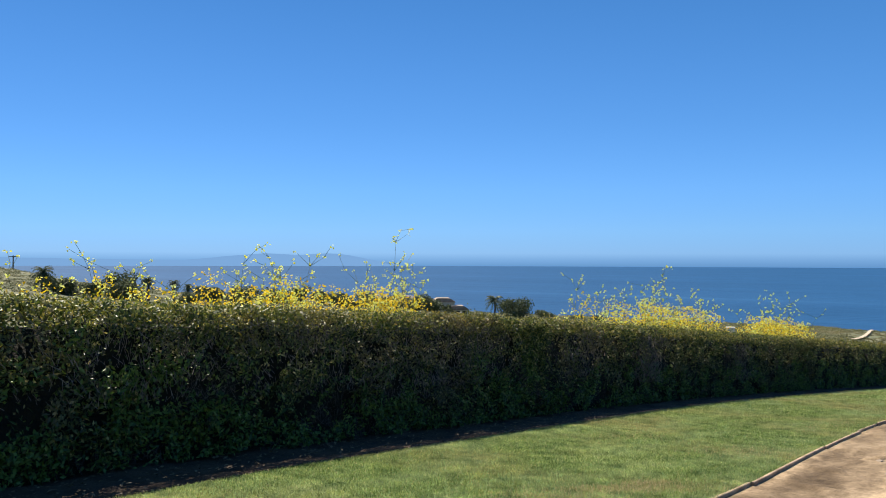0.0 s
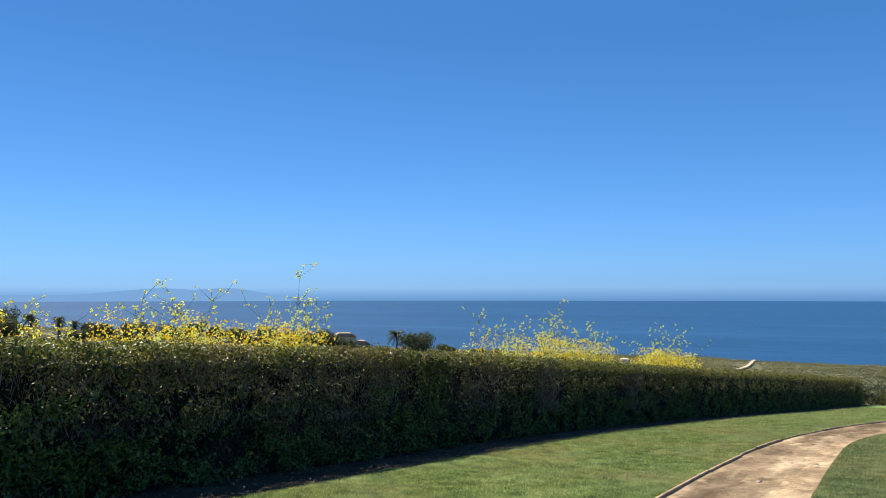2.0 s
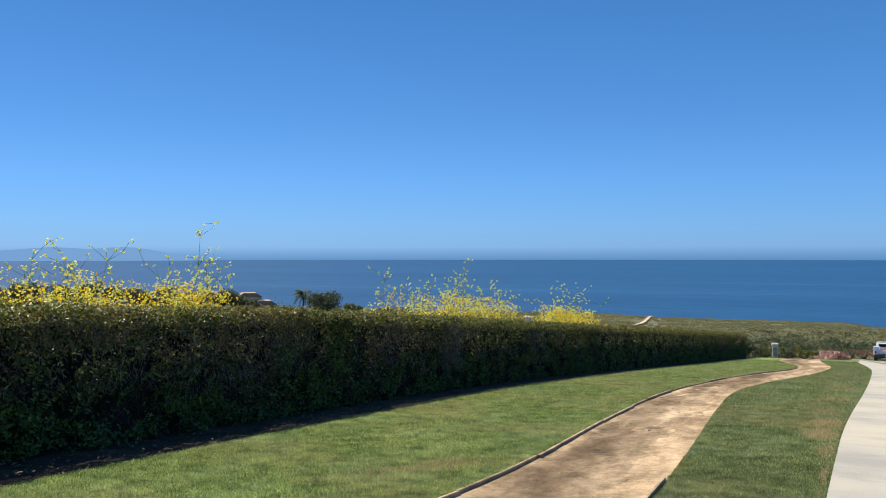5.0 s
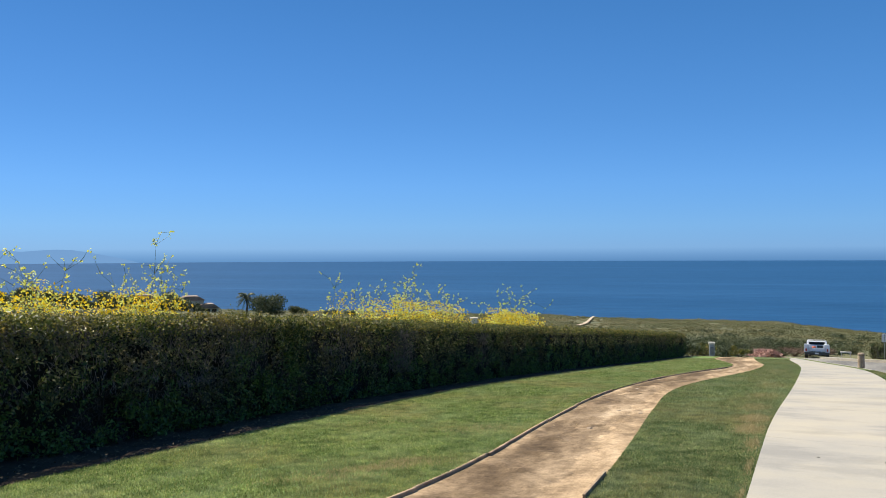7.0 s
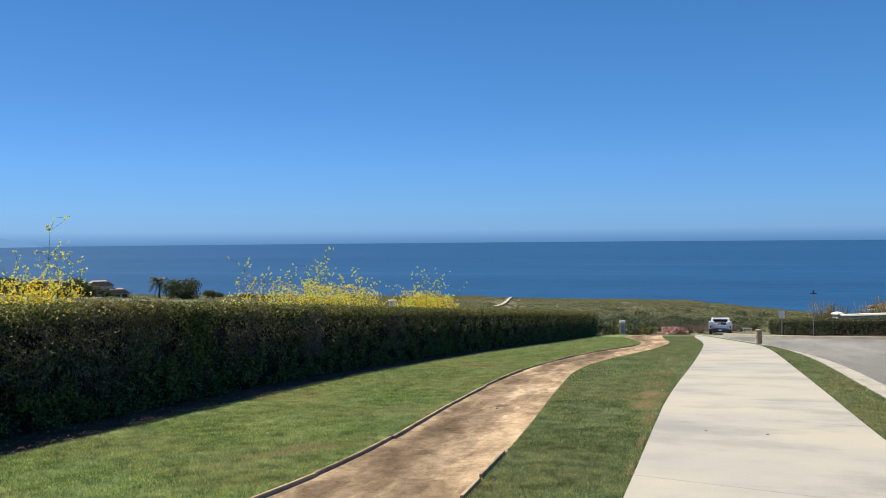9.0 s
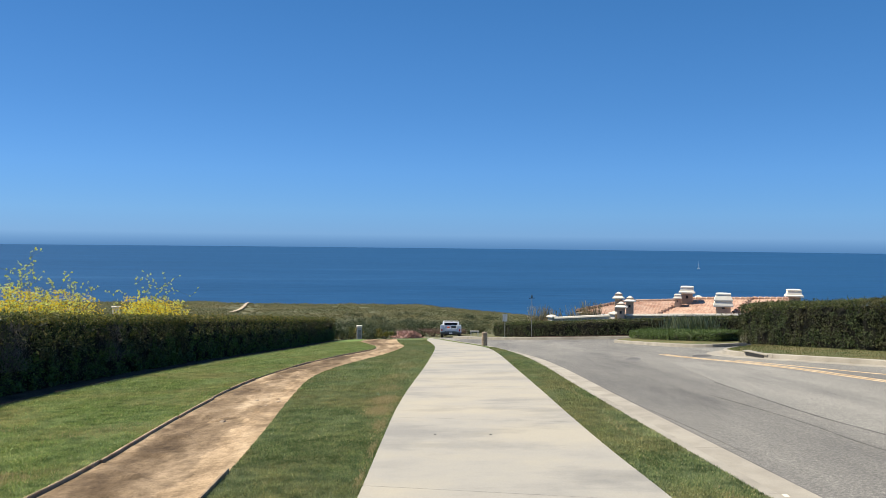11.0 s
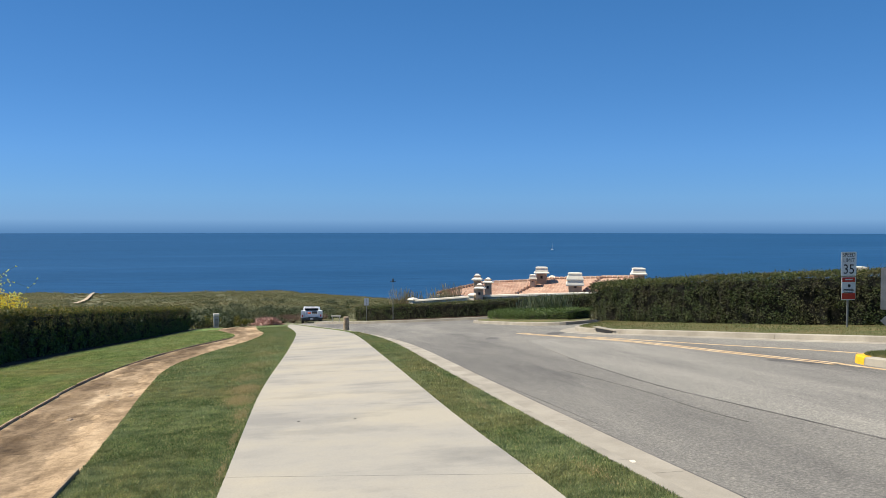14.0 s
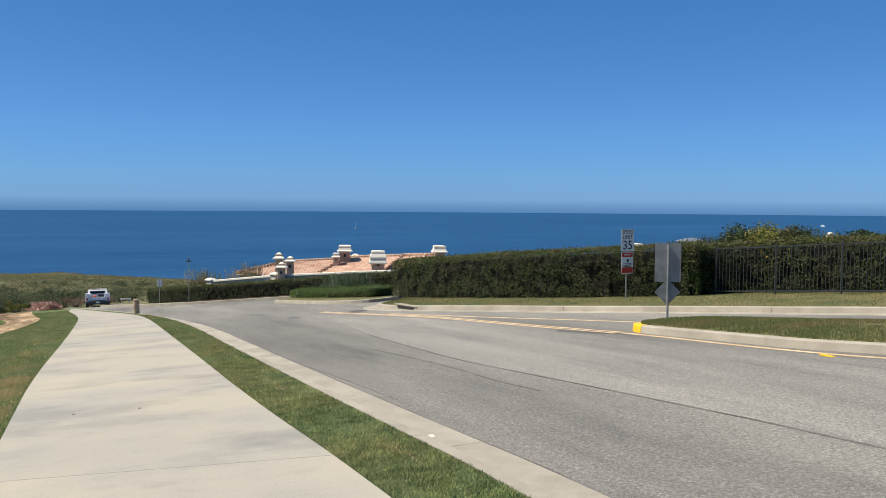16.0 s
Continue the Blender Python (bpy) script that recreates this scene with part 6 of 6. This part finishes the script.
# ---- pickup truck ----
def truck(x, y, yaw):
    t = thing("pickup_truck", pose(x, y, float(hill(np.array(x), np.array(y))) - 0.155, -5, 0, yaw), "white utility pickup truck with side tool boxes", "truck")
    turn = Matrix.Rotation(radians(90), 4, "Z")
    part("cab", prism([(2.75, 0.55), (2.80, 0.95), (2.6, 1.08), (1.45, 1.17), (0.85, 1.70), (0.6, 1.76), (-0.30, 1.74), (-0.5, 1.2), (-0.5, 0.5), (2.7, 0.45)], 1.66, turn, 0.05), M_WHITE, t)
    part("rear_window", box((0, -0.44, 1.47), (1.3, 0.05, 0.36), pose(0, 0, 0, 14), 0.02), M_GLASS, t)
    part("windscreen", box((0, 1.18, 1.47), (1.5, 0.04, 0.72), pose(0, 0, 0, 43), 0.02), M_GLASS, t)
    for s in (-1, 1):
        part("side_window", box((s * 0.825, 0.25, 1.45), (0.03, 1.0, 0.42), None, 0.01), M_GLASS, t)
        part("mirror", box((s * 0.98, 0.95, 1.25), (0.2, 0.1, 0.24), None, 0.03), M_BLACK, t)
        tb = part("tool_box", box((s * 0.80, -1.68, 1.02), (0.44, 2.3, 0.80), None, 0.03), M_WHITE, t)
        for k in range(3):
            part("box_door", box((s * 1.022, -0.98 - 0.72 * k, 0.98), (0.014, 0.62, 0.56), None, 0.005), M_WHITE, tb)
        part("tail_lamp", box((s * 0.86, -2.84, 0.86), (0.12, 0.03, 0.26), None, 0.01), M_LAMPRED, t)
        part("rack_post", tube((s * 0.8, -0.7, 1.3), (s * 0.72, -0.7, 1.86), 0.025), M_WHITE, t)
        part("head_lamp", box((s * 0.7, 2.77, 0.85), (0.36, 0.05, 0.2), None, 0.02), M_GLASS, t)
        for yy in (1.75, -1.75):
            wh = part("wheel", tube((s * 0.74, yy, 0.37), (s * 0.98, yy, 0.37), 0.37, n=24), M_BLACK, t, "black tyre on a steel rim")
            part("rim", tube((s * 0.96, yy, 0.37), (s * 0.99, yy, 0.37), 0.21, n=16), M_CHROME, wh)
    part("rack_bar", tube((-0.72, -0.7, 1.85), (0.72, -0.7, 1.85), 0.025), M_WHITE, t)
    part("bed_floor", box((0, -1.68, 0.68), (1.3, 2.3, 0.10)), M_IRON, t)
    part("tailgate", box((0, -2.80, 0.86), (1.5, 0.06, 0.42), None, 0.02), M_WHITE, t)
    part("rear_bumper", box((0, -2.92, 0.52), (1.9, 0.22, 0.24), None, 0.03), M_IRON, t, "dark step bumper")
    part("plate_bar", box((0, -3.035, 0.53), (0.30, 0.01, 0.14)), M_SIGNWHITE, t)
    part("chassis", box((0, -0.1, 0.42), (1.1, 5.2, 0.22), None, 0.02), M_BLACK, t)
    part("front_bumper", box((0, 2.82, 0.5), (1.8, 0.14, 0.22), None, 0.03), M_CHROME, t)
    part("cargo_box", box((0.28, -1.5, 1.02), (0.5, 0.6, 0.6), None, 0.03), M_IRON, t)
    part("water_cooler", lathe([(0.14, 0.74), (0.15, 0.8), (0.15, 1.18), (0.12, 1.22)], 14), M_ORANGE, t, "orange plastic cooler").matrix_local = Matrix.Translation((-0.22, -1.9, 0))
    t.scale = (1.0, 1.0, 0.88)
    return t


truck(52.9, 60.1, -41)


# ---- trees, palms and houses on the far slope ----
def palm(x, y, height, crown, seed):
    r = np.random.default_rng(seed)
    z = ground_z(x, y)
    ob = thing("palm_tree", Matrix.Translation((x, y, z - 0.2)), "palm tree with a ragged dark crown on the slope", "tree", "palms")
    bm = bmesh.new()
    p = Vector((0, 0, 0))
    for k in range(6):
        q = Vector((r.normal() * 0.1, r.normal() * 0.1, height * (k + 1) / 6))
        add_tube(bm, p, q, 0.30 - 0.02 * k, 0.28 - 0.02 * k, 8)
        p = q
    part("trunk", bm, M_BARK, ob)
    v, f = [], []
    for k in range(84):
        a, e = r.uniform(0, 6.283), r.uniform(-1.0, 1.3)
        ln = crown * r.uniform(0.8, 1.1)
        pts = []
        for s in np.linspace(0, 1, 6):
            pts.append(np.array([math.cos(a) * ln * s * math.cos(e * (1 - 0.3 * s)), math.sin(a) * ln * s * math.cos(e * (1 - 0.3 * s)), height + ln * s * math.sin(e) - 0.55 * ln * s * s]))
        side = np.array([-math.sin(a), math.cos(a), 0]) * crown * 0.14
        for s in range(5):
            for sg in (-1, 1):
                for h in (0.0, 0.5):
                    c = pts[s] * (1 - h) + pts[s + 1] * h
                    t = c + sg * side * (1.2 - 0.15 * s) + (pts[s + 1] - pts[s]) * 0.7 - np.array([0, 0, 0.10 * crown])
                    i = len(v)
                    v += [c, c + (pts[s + 1] - pts[s]) * 0.35, t]
                    f.append([i, i + 1, i + 2])
    link_mesh("crown", np.array(v), f, M_DARKLEAF, ob)


def tree(x, y, height, width, seed, trunk_share=0.14, label="dense round-topped tree on the far slope"):
    r = np.random.default_rng(seed)
    z = ground_z(x, y)
    ob = thing("tree", Matrix.Translation((x, y, z - 0.3)), label, "tree", "far trees")
    bm = bmesh.new()
    th = height * trunk_share
    add_tube(bm, (0, 0, 0), (0.1, 0, th), 0.05 * height, 0.035 * height, 8)
    heads = []
    for k in range(9):
        a = k * 0.7 + r.uniform(0, 0.6)
        h = np.array([math.cos(a) * width * 0.32 * r.uniform(0.3, 1.1), math.sin(a) * width * 0.32 * r.uniform(0.3, 1.1), height * r.uniform(0.22, 0.80)])
        add_tube(bm, (0.1, 0, th), h, 0.022 * height, 0.006 * height, 6)
        heads.append(h)
    part("trunk", bm, M_BARK, ob)
    heads = np.array(heads)
    n = 4200
    i = r.integers(0, 9, n)
    d = unit(r.normal(size=(n, 3)))
    p = heads[i] + d * (width * 0.22 * r.uniform(0.5, 1.1, n) * (0.7 + 0.5 * r.random(9))[i])[:, None] * [1, 1, 0.75]
    tagged(leaf_mesh("crown", p, d + [0, 0, 0.5], 0.032 * width + 0.10, 0.022 * width + 0.07, M_TREELEAF, ob), kind="stuff")


for i, (x, y, h, c) in enumerate([(9.6, 229.8, 5.2, 2.9), (-77, 145.9, 4.2, 2.4), (-64.1, 162.8, 4.6, 1.8), (-62.8, 174, 4.4, 1.6), (-60.0, 175, 3.8, 1.4)]):
    palm(x, y, h, c, 200 + i)
for i, (x, y, h, w) in enumerate([(14.7, 224.5, 5.2, 12.5), (24, 233.8, 2.8, 5.5), (-9.4, 224.8, 5.0, 10.5), (-14, 226, 3.6, 8), (-3.5, 226, 3.2, 4.2), (-68.8, 160.9, 5.0, 7), (-71.5, 154, 4.4, 6), (-74.5, 150, 3.6, 5.5), (-57, 168, 3.4, 5), (-50, 182, 3.2, 6), (-42.7, 210.7, 5.2, 7), (-37.2, 211.8, 4.8, 7), (-30, 212, 3.6, 6), (-24, 215, 3.4, 6), (34, 236, 2.0, 5), (40, 238, 1.6, 5), (-70.8, 165.5, 6.0, 9), (-60.4, 190.7, 4.2, 8), (-54.1, 197.7, 4.4, 9), (-47.5, 204, 4.6, 8), (-33, 214, 4.4, 8), (-26.5, 220, 4.4, 8), (-20, 226, 4.0, 8), (-77.5, 152, 3.8, 6), (-66.5, 158, 4.0, 7)]):
    tree(x, y, h, w, 230 + i)


M_SHINGLE = surface("brown_shingle", (0.20, 0.145, 0.11), (0.34, 0.26, 0.20), 0.6, 6, 0.9)


def bungalow(x, y, yaw, length, width, height, label):
    z = ground_z(x, y)
    ob = thing("bungalow", pose(x, y, z - 0.4, 0, 0, yaw), label, "house", "far houses")
    part("wall", box((0, 0, height / 2), (length, width, height)), M_STUCCO, ob)
    part("roof", prism([(-length / 2 - 0.5, height), (length / 2 + 0.5, height), (length * 0.28, height + 1.2), (-length * 0.28, height + 1.2)], width + 1.0), M_SHINGLE, ob, "brown shingled hip roof")
    for k in range(3):
        part("window", box((-length * 0.3 + k * length * 0.3, -width / 2 - 0.02, height * 0.55), (1.3, 0.08, 1.1)), M_GLASS, ob)


bungalow(-5.5, 240, 5, 6.5, 6, 3.6, "brown hip-roofed house among trees on the slope")
bungalow(-1.2, 238, 5, 6, 6, 1.7, "low brown wing of the house on the slope")
bungalow(-17.5, 240, -8, 7.5, 6, 3.2, "tan hip-roofed house among trees on the slope")
bungalow(-24, 238, 4, 7, 6, 2.0, "low house among trees on the slope")
for x, y, w in ((32.0, 115.6, 1.2), (34.7, 104.4, 0.9)):
    ob = thing("white_shed", pose(x, y, ground_z(x, y) - 0.3, 0, 0, -15), "small white shed on the slope", "shed", "white sheds")
    hh = 1.6 - ground_z(x, y) - (0.0772 if y > 110 else 0.0755) * math.hypot(x, y)
    part("wall", box((0, 0, hh / 2), (w, w, hh), None, 0.02), M_STUCCO, ob)
    part("roof", box((0, 0, hh + 0.1), (w + 0.2, w + 0.2, 0.14), None, 0.03), M_STUCCO, ob)
up_ = thing("utility_pole", Matrix.Translation((-142.8, 252.4, ground_z(-142.8, 252.4) - 1)), "wooden utility pole with a cross arm", "pole")
part("pole", tube((0, 0, 0), (0, 0, 5.6), 0.22, 0.16), M_BARK, up_)
part("cross_arm", box((0, 0, 5.2), (2.4, 0.2, 0.22), pose(0, 0, 0, 0, 0, 30)), M_BARK, up_)

boat = thing("sailboat", pose(975, 608, SEA, 0, 0, 30), "small white sailboat far out on the sea", "boat")
part("hull", prism([(-3, 0.9), (3.4, 1.1), (2.2, -0.2), (-2.6, -0.2)], 2.2, None, 0.2), M_WHITE, boat)
part("mast", tube((0.3, 0, 0.9), (0.3, 0, 9.5), 0.08), M_GALV, boat)
part("sail", prism([(0.1, 1.6), (0.1, 9.2), (-2.8, 1.7)], 0.08), M_WHITE, boat)
part("jib", prism([(0.6, 1.4), (0.5, 8.2), (3.0, 1.3)], 0.08), M_WHITE, boat)
boat.scale = (1.7, 1.7, 1.25)

launch = thing("motorboat", pose(1690, 12.8, SEA, 0, 0, 80), "small white motorboat far out on the sea", "boat")
part("hull", prism([(-4, 1.2), (4.6, 1.6), (3.2, -0.2), (-3.6, -0.2)], 2.6, None, 0.2), M_WHITE, launch)
part("cabin", prism([(-1.6, 1.3), (1.6, 1.4), (0.8, 3.2), (-1.4, 3.2)], 2.0, None, 0.15), M_WHITE, launch)

# trail on the bluff
TRAIL = curve([(r * math.sin(radians(a)), r * math.cos(radians(a))) for r, a in ((299, 26.8), (280, 26.78), (253, 26.68), (226, 26.56), (198, 26.29), (176, 26.02), (163, 25.75))], 60)
slope = BVHTree.FromPolygons([v.co for v in ground.data.vertices], [list(q.vertices) for q in ground.data.polygons])


def on_slope(p, lift):
    """Points laid on the hillside."""
    return np.array([[x, y, slope.ray_cast(Vector((x, y, 60.0)), Vector((0, 0, -1)))[0].z + lift] for x, y in p])


va = np.vstack([on_slope(offset(TRAIL, s), 0.40) for s in (-0.4, 0.4)])
trail = link_mesh("trail", va, [[i, i + 1, 61 + i, 60 + i] for i in range(59)], M_TRAIL)
tagged(trail, "pale dirt footpath across the bluff", "path", kind="structure")

# coastal scrub
k = 5200
az = np.radians(np.concatenate([rng.uniform(14, 56, k), rng.uniform(-36, 14, 2800)]))
k += 2800
r_ = 78 + 222 * rng.uniform(0, 1, k) ** 0.8
far_x, far_y = r_ * np.sin(az), r_ * np.cos(az)
keep = np.ones(k, bool)
for qx, qy in TRAIL[::3]:
    keep &= np.hypot(far_x - qx, far_y - qy) > 2.0
keep &= ~((far_x > 46) & (r_ < 96) & (far_x / far_y > 0.82))
far_x, far_y, r_ = far_x[keep], far_y[keep], r_[keep]
k = len(r_)
den = np.array([noise.noise((a * 0.02, b * 0.02, 4.0)) for a, b in zip(far_x, far_y)])
sz = np.clip(rng.lognormal(0.0, 0.4, k) * (0.75 + 0.5 * den), 0.35, 2.0)
sz = np.where(np.abs(np.degrees(np.arctan2(far_x, far_y)) - 26.4) < 1.3, 0.35, sz)
per = 52
cx_ = np.repeat(np.column_stack([far_x, far_y, land(far_x, far_y) + swell(far_x, far_y) + 0.05]), per, 0)
d = unit(rng.normal(size=(k * per, 3)))
d[:, 2] = np.abs(d[:, 2])
pp = cx_ + d * (np.repeat(sz, per) * rng.uniform(0.5, 1.1, k * per))[:, None] * [1.6, 1.6, 0.42]
tagged(leaf_mesh("scrub", pp, d * 0.5 + [0, 0, 0.9], 0.40, 0.28, M_SCRUB, spread=0.28), "low grey-green coastal scrub covering the bluff", "scrub", kind="stuff")
for i, (x, y, w, h) in enumerate([(44.5, 62.5, 3.4, 2.6), (48.0, 66.0, 4.0, 2.8), (41.0, 66.5, 3.6, 2.8), (52.5, 70.5, 4.2, 2.6), (56.5, 72.5, 4.0, 2.4), (60.5, 74.0, 4.0, 2.2), (38.5, 62.0, 3.0, 2.9), (35.5, 60.5, 2.8, 2.4), (45.5, 72.0, 4.5, 3.0), (64.0, 73.5, 4.0, 2.0), (58.0, 66.5, 3.0, 1.4), (61.5, 65.0, 3.0, 1.6), (51.0, 66.0, 3.0, 1.7), (66.5, 72.0, 4.0, 2.4), (36, 70, 4, 2.4), (31, 62, 3.4, 2.0), (42.6, 63.6, 2.6, 2.2), (46.4, 67.2, 3.0, 2.4), (50.4, 72.6, 3.4, 2.6), (54.6, 75.6, 3.6, 2.6), (48.6, 74.6, 3.4, 2.6), (39.6, 68.6, 3.0, 2.4)]):
    shrub("bush", x, y, ground_z(x, y) - 0.3, w, h * 0.60, 1500, 0.16, M_DARKLEAF if i % 4 < 3 else M_SCRUB, "dark coastal bush at the foot of the bluff", seed=300 + i, group="bushes below the road")

rb = np.random.default_rng(91)
for i in range(14):
    a, r = radians(rb.uniform(30, 45)), rb.uniform(84, 150)
    x, y = r * math.sin(a), r * math.cos(a)
    shrub("bush", x, y, ground_z(x, y) - 0.35, rb.uniform(2.5, 4.5), rb.uniform(0.9, 1.3), 700, 0.24, M_DARKLEAF, "dark rounded bush among the coastal scrub", seed=340 + i, group="bushes on the bluff")

# island on the horizon
prof = [(-33, 8), (-30.2, 15), (-26, 9), (-22, 5), (-19.1, 4), (-17.6, 16), (-16.5, 26), (-15, 36), (-13.8, 44), (-12.6, 40), (-11.5, 33), (-10.4, 42), (-9.5, 45), (-8.6, 42), (-7.9, 33), (-6.6, 12), (-5.6, -6), (-4.6, -29)]
az_ = np.linspace(-33, -4.6, 140)
hz = np.interp(az_, [a for a, _ in prof], [h for _, h in prof]) + np.array([1.6 * noise.noise((a * 1.3, 2.0, 0.0)) for a in az_])
rows = []
for dist, sh in ((4640, None), (4780, 0.55), (4860, 1.0), (4930, 0.7)):
    z = np.full(140, SEA - 1.0) if sh is None else SEA + (hz - SEA) * sh
    rows.append(np.column_stack([dist * np.sin(np.radians(az_)), dist * np.cos(np.radians(az_)), z]))
isl = link_mesh("backdrop", np.vstack(rows), [[r * 140 + i, r * 140 + i + 1, (r + 1) * 140 + i + 1, (r + 1) * 140 + i] for r in range(3) for i in range(139)], M_ISLAND, smooth=True)
tagged(isl, "pale blue island on the hazy horizon", "island", kind="structure")
